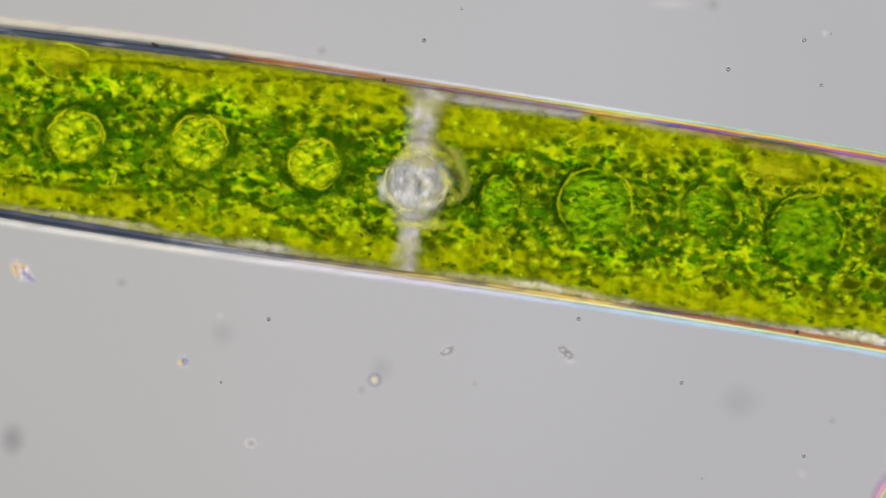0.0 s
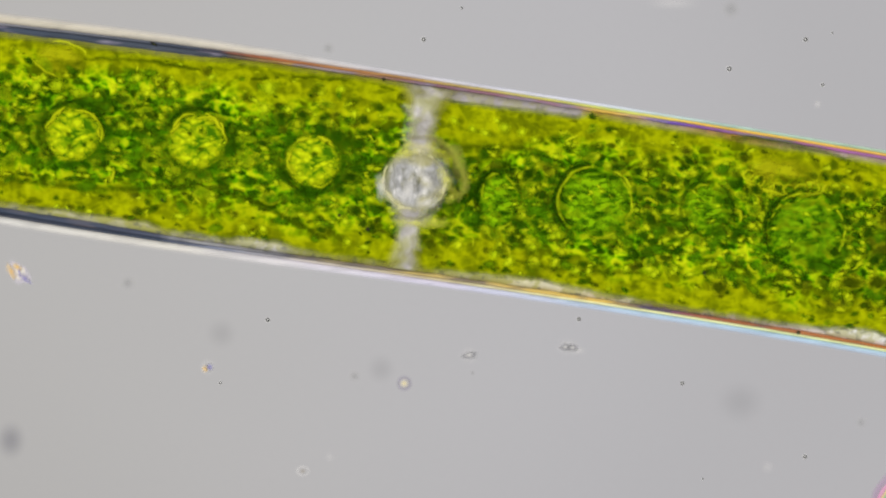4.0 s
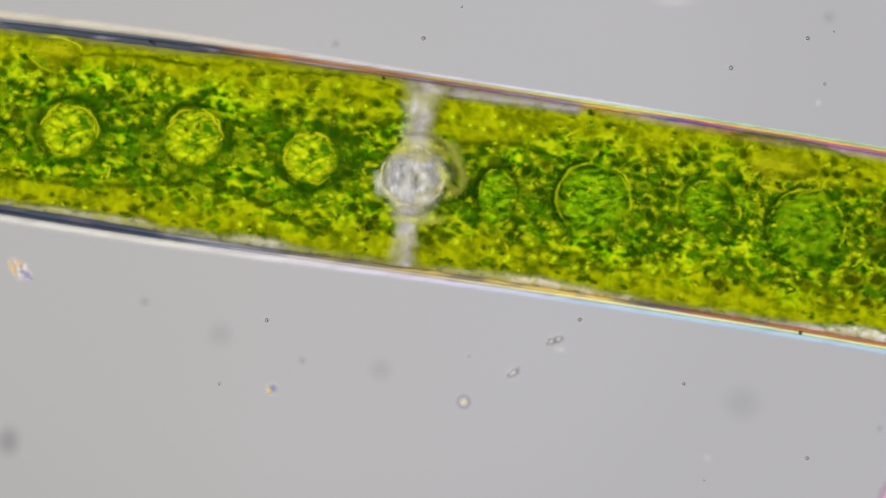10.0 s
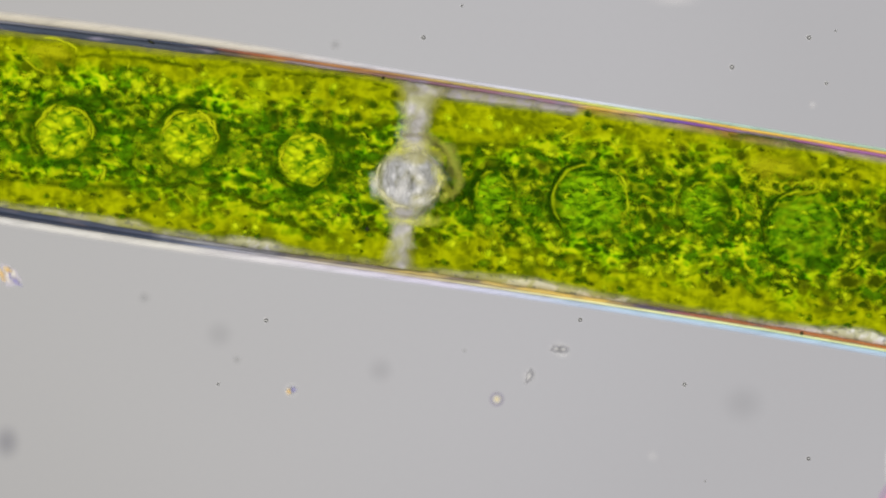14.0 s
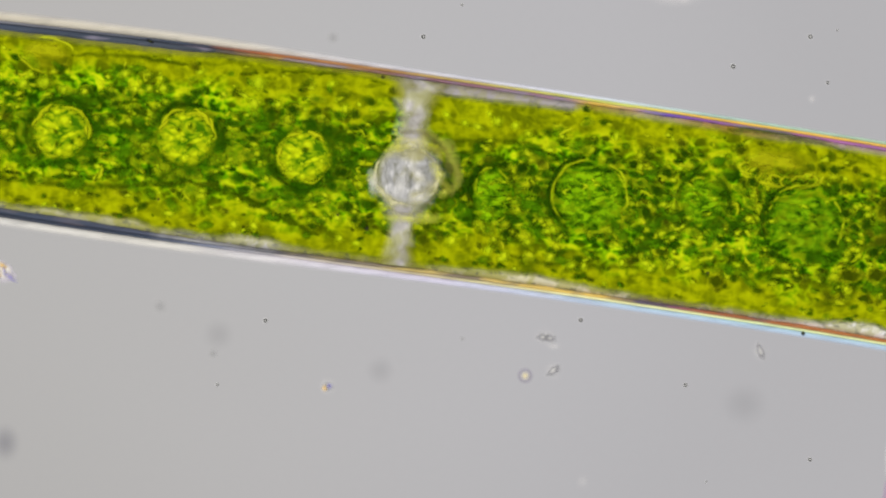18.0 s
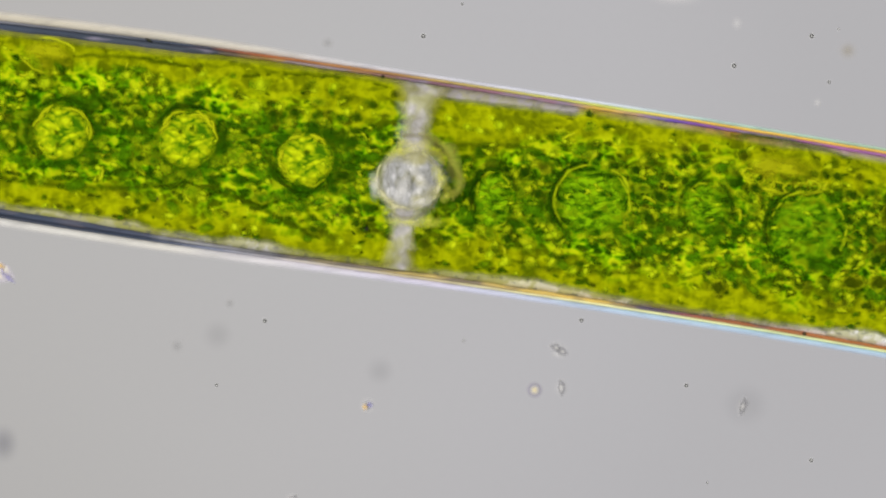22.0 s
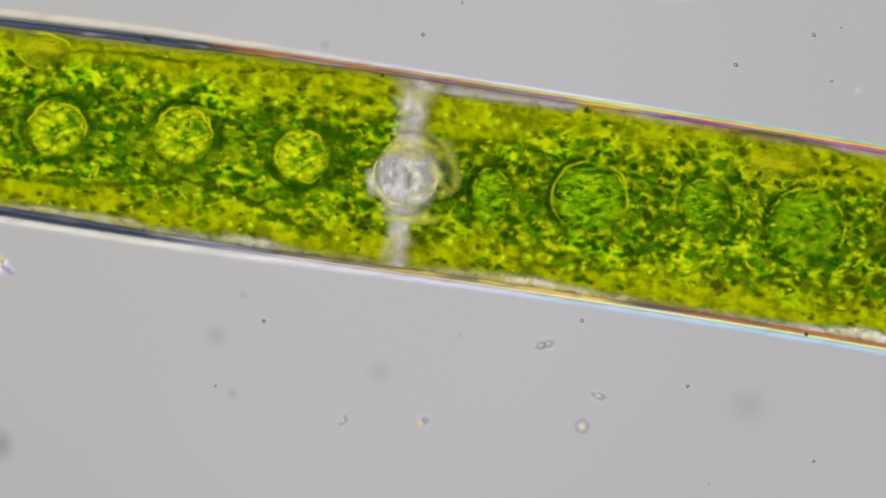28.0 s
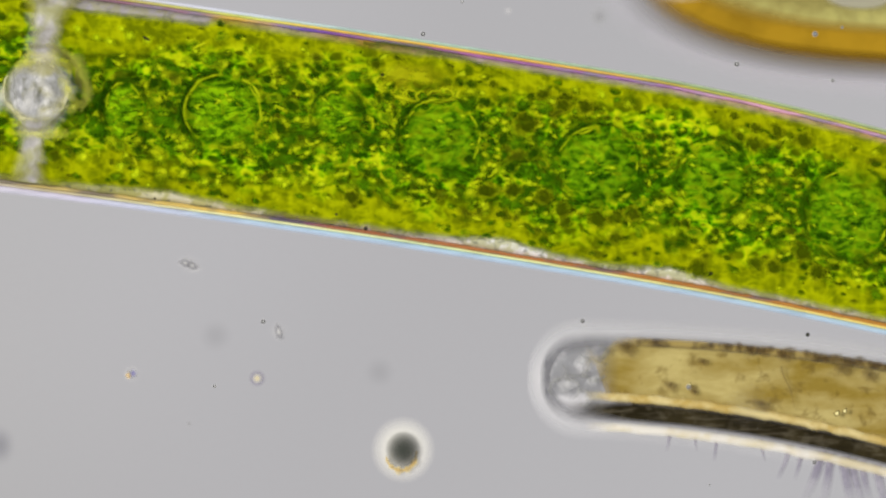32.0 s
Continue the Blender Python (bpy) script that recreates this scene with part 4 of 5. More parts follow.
M_BEAD = soft_grain("bright_bead", [(0.0, (0.60, 0.68, 0.010), 0.70), (0.35, (0.46, 0.60, 0.006), 0.5), (0.7, (0.34, 0.48, 0.003), 0.2), (1.0, YELLOW, 0.0)], (0.60, 0.66, 0.006), True, 0.5)
M_BEAD_SHADE = soft_grain("bead_shade", [(0.0, (0.020, 0.065, 0.001), 0.62), (0.5, (0.04, 0.10, 0.001), 0.42), (0.8, (0.12, 0.17, 0.002), 0.2), (1.0, OLIVE, 0.0)], (0.03, 0.08, 0.001), True, 0.4)
cell_places = {cell_a.name: scatter(-200, 700, 120, 0.38), cell_b.name: scatter(730, 2400, 260, 0.40)}
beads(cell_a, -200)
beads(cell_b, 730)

# the dark of folds in the outer layer, painted as long soft lines
def soft_line(name, points, w, mat, parent, lift=4.0):
    vs, fs, rad = [], [], []
    n = len(points)
    for k, (x, y) in enumerate(points):
        wk = w * (0.5 + 0.8 * math.sqrt(math.sin(math.pi * (k + 0.5) / n))) * (1 + 0.4 * noise.noise(Vector((x / 20, y / 20, 1))))
        z = surface(x, across_of(x, y))
        for u, r in ((-1, 1.0), (-0.4, 0.45), (0, 0.0), (0.4, 0.45), (1, 1.0)):
            vs.append(tuple(at(x, y + u * wk, FOCAL + (z + lift + 3 * (1 - abs(u))) / 1000)))
            rad.append(r)
    for k in range(n - 1):
        for j in range(4):
            a = 5 * k + j
            fs.append((a, a + 1, a + 6, a + 5))
    return child(name, mesh_of(name, vs, fs, [mat], attrs={"rad": rad}), parent)


M_FOLD = soft_grain("dark_line", [(0.0, (0.035, 0.07, 0.001), 0.6), (0.5, (0.06, 0.11, 0.001), 0.35), (1.0, DARK, 0.0)], (0.08, 0.14, 0.001), rag=0.8)
for cell, x0, x1, y0, y1, sag, w in ((cell_a, -60, 330, 300, 318, 16, 6), (cell_a, 330, 560, 318, 420, -10, 5), (cell_a, 420, 690, 128, 150, -12, 6), (cell_a, 120, 330, 92, 112, -8, 5),
                                     (cell_b, 800, 960, 252, 262, -8, 6), (cell_b, 1290, 1560, 232, 300, -14, 7), (cell_b, 900, 1130, 455, 478, 8, 6), (cell_b, 1480, 1700, 300, 345, 10, 6)):
    soft_line("fold", [(x0 + (x1 - x0) * k / 30, y0 + (y1 - y0) * k / 30 + sag * math.sin(math.pi * k / 30) + 5 * noise.noise(Vector((x0 + k * 0.35, y0, 3)))) for k in range(31)], w, M_FOLD, cell)

# ---- second organism: a golden diatom with a clear tip ----
def band(name, line, mat, parent, z0, dome, segs=9, cover=None, label="", ends=1):
    """A long cushion: line gives (x, y of one side, y of the other)."""
    vs, fs, cov = [], [], []
    ring = segs + 1
    for i, (x, ya, yb) in enumerate(line):
        for j in range(segs + 1):
            v = -1 + 2 * j / segs
            bump = 2 * noise.noise(Vector((x / 25, ya / 25 + v * 3, z0)))
            vs.append(tuple(at(x, (ya + yb) / 2 + v * (yb - ya) / 2, z0 + (dome * math.sqrt(max(0, 1 - v * v)) + bump * (1 - v * v)) / 1000)))
            cov.append((1 - abs(v) ** cover) * min(1.0, i / ends) if cover else 1.0)
    n = len(line)
    for x, ya, yb in line:
        vs.append(tuple(at(x, ya, max(0.001, z0 - 0.05))))
        vs.append(tuple(at(x, yb, max(0.001, z0 - 0.05))))
        cov += [0.0 if cover else 1.0] * 2
    for i in range(n - 1):
        for j in range(segs):
            a = i * ring + j
            fs.append((a, a + 1, a + ring + 1, a + ring))
        if not cover:
            b = n * ring + 2 * i
            fs += [(i * ring, (i + 1) * ring, b + 2, b), (i * ring + segs, b + 1, b + 3, (i + 1) * ring + segs), (b, b + 2, b + 3, b + 1)]
    if not cover:
        for i in (0, n - 1):
            b = n * ring + 2 * i
            fs.append(tuple(i * ring + j for j in range(ring)) + (b + 1, b))
    return child(name, mesh_of(name, vs, fs, [mat], attrs={"cover": cov}), parent, label=label)


def golden():
    t = Tree("golden_plastid")
    c = t.ramp(t.noise(14, 4.0, co=t.warped(8, 0.05, (0.6, 1.5, 1))), [(0.34, (0.27, 0.19, 0.035)), (0.47, (0.36, 0.275, 0.085)), (0.55, (0.41, 0.325, 0.115)), (0.66, (0.50, 0.41, 0.16))])
    c = t.mix(t.span(t.noise(34, 3.0, co=t.warped(12, 0.04)), 0.56, 0.7, 0.0, 0.6), c, (0.14, 0.09, 0.02))
    return t.done(c, 0.6, 0.0, t.noise(30, 2.0), 0.004, alpha=t.span(t.attr("cover"), 0.0, 0.8))


def soft_pigment(name, a, b, scale=30, full=0.5):
    t = Tree(name)
    c = t.mix(t.span(t.noise(scale, 3.0), 0.4, 0.6), a, b)
    return t.done(c, 0.6, 0.0, alpha=t.span(t.attr("cover"), 0.0, full))


def striped(name, a, b, line):
    """Dark pigment with fine pale striae along and across the band."""
    t = Tree(name)
    c = t.mix(t.span(t.noise(18, 3.0), 0.4, 0.62), a, b)
    c = t.mix(t.span(t.noise(60, 2.0, co=t.warped(16, 0.03, (0.35, 1.8, 1))), 0.52, 0.70, 0.0, 0.35), c, line)
    c = t.mix(t.span(t.noise(34, 3.0, co=t.warped(12, 0.03)), 0.52, 0.68, 0.0, 0.3), c, line)
    return t.done(c, 0.6, 0.0, alpha=t.span(t.attr("cover"), 0.0, 0.6))


M_GOLD = golden()
M_SHELL = soft_pigment("grey_shell", (0.13, 0.13, 0.15), (0.25, 0.25, 0.27), 24, 0.9)
M_TIPFILL = soft_pigment("clear_tip", (0.29, 0.29, 0.31), (0.62, 0.61, 0.64), 20, 0.6)
M_BLACK = striped("dark_girdle", (0.020, 0.016, 0.008), (0.040, 0.032, 0.015), (0.15, 0.13, 0.09))
M_STREAK = soft_pigment("yellow_streak", (0.62, 0.44, 0.13), (0.84, 0.70, 0.34), 26, 1.3)
M_SPOT = soft_grain("soft_brown_spot", [(0.0, (0.06, 0.036, 0.015), 0.75), (0.5, (0.12, 0.075, 0.028), 0.45), (1.0, (0.3, 0.2, 0.06), 0.0)], (0.14, 0.095, 0.035))
M_WHITE_HALO = faded("painted_halo", (0.88, 0.87, 0.90), (0.74, 0.73, 0.76), strength=0.95)
diatom = thing("pennate_diatom", "golden-brown pennate diatom with a clear rounded tip", "diatom")


def dia_edge(x, d=0.0):
    """Upper and lower outline of the diatom, pushed outwards by d."""
    u = max(0.0, min(1.0, (x - (1604 - d)) / (58 + d)))
    k = 1 - math.sqrt(max(0.0, 1 - (1 - u) ** 2))
    top = 752 - d + (73 + d) * k + 0.018 * max(0, x - 1662) + 0.00016 * max(0, x - 1720) ** 2
    low = 898 + d - (72 + d) * k + 0.03 * max(0, x - 1660) + 0.00022 * max(0, x - 1660) ** 2
    return top, low


def dia_top(x):
    return dia_edge(x)[0]


def dia_low(x):
    return dia_edge(x)[1]


def grown(x, d):
    return (x, *dia_edge(x, d))


DX = [1605 + 10 * i for i in range(75)]
SX = [1604.5, 1605, 1606, 1608, 1611, 1615, 1621, 1630, 1642] + [1655 + 12 * i for i in range(58)]
HX = [1570, 1570.5, 1571.5, 1573, 1575, 1578, 1582, 1587, 1594, 1604, 1616, 1630, 1645] + [1660 + 12 * i for i in range(58)]
DZ = 0.12
# halo and gleam are light painted as soft bands round the shell
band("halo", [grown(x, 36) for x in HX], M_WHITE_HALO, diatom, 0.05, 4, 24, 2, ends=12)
band("shell", [grown(x, 10) for x in [1596.2, 1596.6, 1597.5, 1599, 1601] + SX], M_SHELL, diatom, DZ - 0.02, 8, 24, 3, ends=7)
band("tip", [(x + 8, dia_top(x) + 7, dia_low(x) - 7) for x in SX[:18]], M_TIPFILL, diatom, DZ - 0.010, 12, 16, 2, label="clear colourless tip", ends=5)
band("plastid", [(x, dia_top(x) + 4 + 30 * bell(x, 1700, 16), dia_low(x) - 30 - 70 * bell(x, 1690, 18)) for x in DX[7:]], M_GOLD, diatom, DZ + 0.004, 12, 16, 6, label="golden plastid", ends=8)
band("upper_margin", [(x, dia_top(x) - 2, dia_top(x) + 17) for x in DX[12:]], soft_pigment("brown_margin", (0.08, 0.055, 0.025), (0.36, 0.27, 0.09), 26, 1.0), diatom, DZ + 0.012, 4, 8, 2, ends=5)
band("girdle", [(x, dia_low(x) - 36, dia_low(x) + 1) for x in DX[4:]], M_BLACK, diatom, DZ + 0.006, 8, 12, 1.6, label="almost black girdle band", ends=12)
band("gleam", [(x, dia_low(x) + 1, dia_low(x) + 22 + 5 * noise.noise(Vector((x / 40, 4, 0)))) for x in DX[7:]], soft_pigment("painted_gleam", (0.80, 0.70, 0.46), (0.90, 0.85, 0.76), 20, 1.25), diatom, 0.112, 3, 8, 2, ends=6)
band("streak", [(x, dia_low(x) - 52 + 5 * noise.noise(Vector((x / 28, 2, 0))), dia_low(x) - 32 + 4 * noise.noise(Vector((x / 22, 7, 0)))) for x in DX[7:]], M_STREAK, diatom, DZ + 0.018, 5, 8, 2, ends=5)
for x, y, r in ((1662, 802, 24), (1694, 812, 22), (1640, 846, 26), (1668, 860, 18), (1700, 780, 16)):
    child("vesicle", torus_soft("vesicle", r, r * 0.8, 8, M_CREASE, 0.2, rnd.uniform(0.4, 0.9), rnd.uniform(0, 6)), diatom, Matrix.Translation(at(x, y, DZ + 0.012)))
M_WISP = soft_grain("pale_wisp", [(0.0, (0.80, 0.79, 0.80), 0.5), (1.0, (0.7, 0.7, 0.7), 0.0)], (0.8, 0.8, 0.78))
for x, y, r in ((1672, 796, 15), (1646, 836, 17), (1690, 830, 12)):
    child("vesicle", soft_lens("vesicle", M_WISP, r), diatom, placed(x, y, DZ + 0.008, r * 1.3, r, 20, 6))
def bristle_mesh(points, w, z=0.1, mat=None):
    """A soft tapering hair."""
    vs, fs, cov = [], [], []
    for k, (x, y) in enumerate(points):
        f = 1 - k / (len(points) - 1)
        for u, cv in ((-2.2, 0.0), (-0.8, 0.9), (0.8, 0.9), (2.2, 0.0)):
            vs.append(tuple(at(x + u * w, y, z + 0.001 * w * (2 - abs(u)))))
            cov.append(cv * min(1.0, 1.6 * f + 0.05))
    for i in range(len(points) - 1):
        for j in range(3):
            a = 4 * i + j
            fs.append((a, a + 1, a + 5, a + 4))
    return mesh_of("bristle", vs, fs, [mat or M_BRISTLE], attrs={"cover": cov})


M_BRISTLE = soft_pigment("grey_bristle", (0.22, 0.20, 0.27), (0.34, 0.32, 0.38), 30, 1.1)
spot = soft_lens("spot", M_SPOT, 3.1)
for x, y, r in ((1750, 772, 17), (1828, 838, 11), (1866, 843, 9), (1870, 850, 7), (2028, 786, 12), (2130, 808, 14), (2180, 820, 14), (1988, 872, 14), (1886, 796, 9)):
    child("spot", spot, diatom, placed(x, y, DZ + 0.024, r * 1.7, r * 1.0, -10, 5))
M_DROP = soft_grain("oil_drop", [(0.0, (0.92, 0.86, 0.5), 1.0), (0.5, (0.85, 0.74, 0.3), 1.0), (0.66, (0.09, 0.055, 0.02), 1.0), (0.86, (0.16, 0.10, 0.03), 0.8), (1.0, (0.3, 0.2, 0.05), 0.0)], (0.9, 0.82, 0.4), rag=0.1, vary=0.1)
child("suture", bristle_mesh([(2024 + 0.35 * k * 9 - 2 * math.sin(k), 805 + 9 * k) for k in range(10)], 1.5, DZ + 0.03, soft_pigment("brown_suture", (0.12, 0.08, 0.03), (0.2, 0.14, 0.05), 30, 2.0)), diatom)
drop = soft_lens("oil_drop", M_DROP, 1.0, 16)
for x, y, r in ((2122, 888, 6), (2136, 884, 5), (1862, 838, 4)):
    child("oil_drop", drop, diatom, placed(x, y, DZ + 0.034, r, r, 0, 6))
for i in range(22):
    x = 1930 + i * 19 + rnd.uniform(-6, 6)
    child("tooth", spot, diatom, placed(x, dia_top(x) + 5 + rnd.uniform(-3, 4), DZ + 0.014, rnd.uniform(8, 16), rnd.uniform(8, 15), rnd.uniform(-30, 30), 4))


for x, l, bend, w in ((1826, 45, -8, 2), (1868, 40, 4, 1.5), (1908, 52, -6, 2), (1985, 40, 8, 1.5), (2036, 62, -22, 3), (2058, 60, -14, 2.5),
                      (2092, 86, -30, 5.5), (2108, 90, -12, 5), (2132, 95, 18, 6), (2146, 90, 24, 4.5), (2164, 70, 14, 4), (2190, 95, 26, 5), (2214, 80, 30, 4)):
    y0 = dia_low(x) + 2
    child("bristle", bristle_mesh([(x + bend * (f / 8) ** 1.5, y0 + l * f / 8) for f in range(9)], w), diatom)

# ---- third organism: a broad brown shell, out of focus ----
shell = thing("brown_shell", "broad oval golden-brown shell lying out of focus", "diatom")


def oval(name, rx, ry, mat, z, parent, x=2188, y=119, inner=0.0, h=14, label=""):
    segs, rings = 72, 12
    vs, fs, cov = [], [], []
    for k in range(rings + 1):
        f = inner + (1 - inner) * k / rings
        for i in range(segs):
            a = 2 * math.pi * i / segs
            c, s2 = math.cos(a), math.sin(a)
            px = rx * f * math.copysign(abs(c) ** 0.85, c)
            py = ry * f * math.copysign(abs(s2) ** 0.85, s2)
            p = at(x + px * 0.995 - py * 0.05, y + py + px * 0.06, z + h * (1 - f * f) / 1000)
            vs.append(tuple(p))
            e = k / rings
            cov.append(min(1.0, (1 - e) * 4.0) * (min(1.0, e * 4.0) if inner else 1.0))
    for k in range(rings):
        for i in range(segs):
            a, b = k * segs + i, k * segs + (i + 1) % segs
            fs.append((a, a + segs, b + segs, b))
    if not inner:
        fs.append(tuple(range(segs)))
    return child(name, mesh_of(name, vs, fs, [mat], attrs={"cover": cov}), parent, label=label)


# the halo paints the pale light round the blurred edge
oval("halo", 510, 218, faded("painted_shell_halo", (0.62, 0.56, 0.66), (0.6, 0.55, 0.64), strength=0.6), 0.06, shell, h=2)
oval("rim", 478, 186, faded("shell_rim", (0.20, 0.11, 0.012), (0.07, 0.11, 0.10)), 0.10, shell, label="dark golden-brown rim")
oval("margin", 440, 150, faded("shell_margin", (0.40, 0.235, 0.016), (0.24, 0.135, 0.01), mottled=6), 0.118, shell, inner=0.4)
oval("plate", 370, 104, faded("shell_plate", (0.46, 0.42, 0.14), (0.42, 0.26, 0.03), mottled=9), 0.132, shell, label="yellowish inner plate")
oval("clear_spot", 74, 40, faded("clear_spot", (0.52, 0.50, 0.42), (0.46, 0.42, 0.2), strength=0.6), 0.15, shell, 2160, 140)

# ---- dust that rides on the eyepiece, fixed in the field of view ----
dust = thing("eyepiece_dust", "tiny dark dust rings and faint smudges on the eyepiece glass", "dust")
DUST_Z = 0.40
M_SPECK = soft_grain("dust_ring", [(0.0, (0.9, 0.9, 0.9), 1.0), (0.24, (0.8, 0.8, 0.8), 1.0), (0.27, (0.003, 0.003, 0.003), 1.0), (0.66, (0.003, 0.003, 0.003), 1.0), (0.76, (0.85, 0.85, 0.85), 0.6), (0.84, (0.9, 0.9, 0.9), 0.5), (1.0, (0.6, 0.6, 0.6), 0.0)], (0.03, 0.03, 0.03), rag=0.0, vary=0.0)
M_SPECK_D = soft_grain("dark_dust", [(0.0, (0.10, 0.12, 0.02), 1.0), (0.3, (0.01, 0.01, 0.01), 1.0), (0.55, (0.01, 0.01, 0.01), 0.9), (0.75, (0.02, 0.02, 0.01), 0.0), (1.0, (0.02, 0.02, 0.01), 0.0)], (0.02, 0.02, 0.02), rag=0.0)


def speck_mesh(mat):
    vs, fs = lens_shape(20, 9)
    return mesh_of("dust_speck", vs, fs, [mat], attrs={"rad": rad_of(vs)})


speck, speck_dark = speck_mesh(M_SPECK), speck_mesh(M_SPECK_D)


def in_field(x, y, z=DUST_Z):
    """A place fixed in the field of view, from its plan coordinates at the nominal distance."""
    return at(x, y, z)


for x, y, r in ((749, 62, 3.4), (1440, 62, 3.4), (1302, 115, 3.6), (1471, 144, 2.6), (467, 569, 3.2), (1030, 568, 3.2), (1427, 592, 3.4), (1439, 817, 3.0),
                (381, 683, 2.2), (677, 134, 3.0), (1217, 684, 3.0), (648, 405, 3.4), (596, 380, 2.4), (1257, 484, 3.0), (1488, 50, 1.6), (818, 5, 2), (276, 352, 2.0), (1254, 857, 1.4)):
    r = r * 1.6
    me = speck_dark if top_edge(x) < y < low_edge(x) else speck
    child("dust_speck", me, dust, Matrix.Translation(in_field(x, y)) @ Matrix.Diagonal((r / 1000, r / 1000, r / 2000, 1)))
child("dust_fibre", speck_dark, dust, Matrix.Translation(in_field(261, 70)) @ Matrix.Rotation(radians(-28), 4, "Z") @ Matrix.Diagonal((0.011, 0.004, 0.002, 1)))
M_SMUDGE = faded("smudge", (0.10, 0.10, 0.11), (0.10, 0.10, 0.11), strength=0.16)
M_SMUDGE_D = faded("dark_smudge", (0.08, 0.08, 0.12), (0.08, 0.08, 0.12), strength=0.4)
M_SMUDGE_L = faded("light_smudge", (0.62, 0.61, 0.62), (0.56, 0.55, 0.56), strength=0.3)
for x, y, rx, ry, m in ((383, 594, 34, 34, M_SMUDGE), (672, 658, 32, 32, M_SMUDGE), (1322, 718, 52, 46, M_SMUDGE), (2, 787, 32, 40, M_SMUDGE_D),
                        (1200, -4, 60, 16, M_SMUDGE_L)):
    child("smudge", soft_disc("smudge", rx, ry, m), dust, Matrix.Translation(in_field(x, y)))

# ---- drifting specks and swimmers in the water ----
M_P_BLUR = faded("grey_blur", (0.28, 0.28, 0.29), (0.42, 0.42, 0.43), strength=0.55)
M_P_GLOW = faded("pale_blur", (0.62, 0.61, 0.62), (0.56, 0.55, 0.56), strength=0.42)
M_P_FAINT = faded("faint_blur", (0.60, 0.59, 0.60), (0.56, 0.55, 0.56), strength=0.22)
M_P_BROWN = faded("brown_blur", (0.30, 0.27, 0.22), (0.42, 0.41, 0.42), strength=0.6)
M_P_CREAMB = faded("cream_blur", (0.80, 0.72, 0.42), (0.66, 0.6, 0.42))
M_BALL = faded("black_ball", (0.055, 0.060, 0.052), (0.09, 0.09, 0.085))
M_ROD = soft_grain("rod_cell", [(0.0, (0.58, 0.57, 0.56), 0.7), (0.26, (0.48, 0.47, 0.47), 0.55), (0.50, (0.17, 0.17, 0.19), 0.65), (0.72, (0.25, 0.25, 0.27), 0.4), (1.0, (0.6, 0.6, 0.6), 0.0)], (0.6, 0.6, 0.6), rag=0.15, vary=0.1)
DRIFT = {}


def rod(name, label, long, wide, links=1):
    """Rounded cells in a row; pale cores, dim edges and faint halo paint refracted light."""
    e = thing(name, label, "bacterium", "drifting bacteria")
    me = soft_lens("segment", M_ROD, 2.0 + links, 16)
    child("halo", soft_disc("halo", long * 1.5, wide * 3.2, M_P_GLOW, 1.0), e, Matrix.Translation((0, 0, -0.01)))
    for i in range(links):
        u = (i - (links - 1) / 2) * 1.4 * long / links
        child("segment", me, e, Matrix.Translation((u / 1000, 0, 0)) @ Matrix.Diagonal((1.5 * long / links / 1000, wide * 1.55 / 1000, wide * 0.8 / 1000, 1)))
    return e


def blur_speck(name, label, rx, ry, mat, ring=None):
    e = thing(name, label, "particle", "drifting specks")
    child("blur", soft_disc("blur", rx, ry, mat, 2.0), e)
    if ring:
        child("ring", soft_disc("ring", rx * 1.5, ry * 1.5, ring, 1.0, ring=True), e, Matrix.Translation((0, 0, -0.006)))
    return e


DRIFT["A"] = blur_speck("round_speck", "small round cream speck with a grey-violet rim", 11, 11, faded("amber_core", (0.72, 0.62, 0.36), (0.56, 0.52, 0.46), strength=0.8), faded("speck_ring", (0.24, 0.22, 0.30), (0.34, 0.32, 0.38), strength=0.6))
DRIFT["B"] = rod("rod_bacterium", "thin grey two-celled rod bacterium", 18, 6, 2)
DRIFT["B2"] = blur_speck("oval_speck", "faint pale oval speck", 17, 9, M_P_GLOW)
DRIFT["C"] = rod("rod_bacterium", "short pale rod bacterium with a grey edge", 13, 5.8)
DRIFT["D"] = blur_speck("round_speck", "small grey speck with amber and blue fringes", 11, 11, faded("dark_core", (0.16, 0.16, 0.19), (0.36, 0.36, 0.38), strength=0.7), M_P_FAINT)
DRIFT["E"] = blur_speck("small_speck", "small blurred grey-brown speck", 10, 8, M_P_BROWN, M_P_GLOW)
DRIFT["G"] = blur_speck("blurred_speck", "soft grey speck out of focus", 19, 19, M_P_BLUR)
DRIFT["H"] = blur_speck("blurred_speck", "soft grey speck out of focus", 14, 14, M_P_BLUR)
DRIFT["I"] = blur_speck("pale_speck", "small pale speck drifting in the water", 10, 10, M_P_GLOW)
DRIFT["I2"] = blur_speck("pale_speck", "pale oblong speck with a soft edge", 13, 16, M_P_GLOW)
DRIFT["I3"] = blur_speck("blurred_speck", "soft grey speck out of focus", 24, 24, M_P_BLUR)
DRIFT["I4"] = blur_speck("blurred_speck", "soft grey-brown speck out of focus", 24, 24, M_P_BROWN)
DRIFT["J"] = rod("rod_bacterium", "dark little rod bacterium", 10, 5)
DRIFT["K"] = blur_speck("blurred_speck", "small soft grey-violet speck", 12, 14, M_P_BLUR)
DRIFT["L"] = blur_speck("pale_speck", "pale speck with a soft edge", 15, 15, M_P_FAINT)
DRIFT["N"] = rod("rod_bacterium", "pale slender rod bacterium", 14, 5.5)
DRIFT["O"] = blur_speck("blurred_speck", "soft grey speck out of focus", 16, 16, M_P_BLUR)
DRIFT["P"] = blur_speck("pale_speck", "small pale speck with a soft edge", 12, 12, M_P_FAINT)
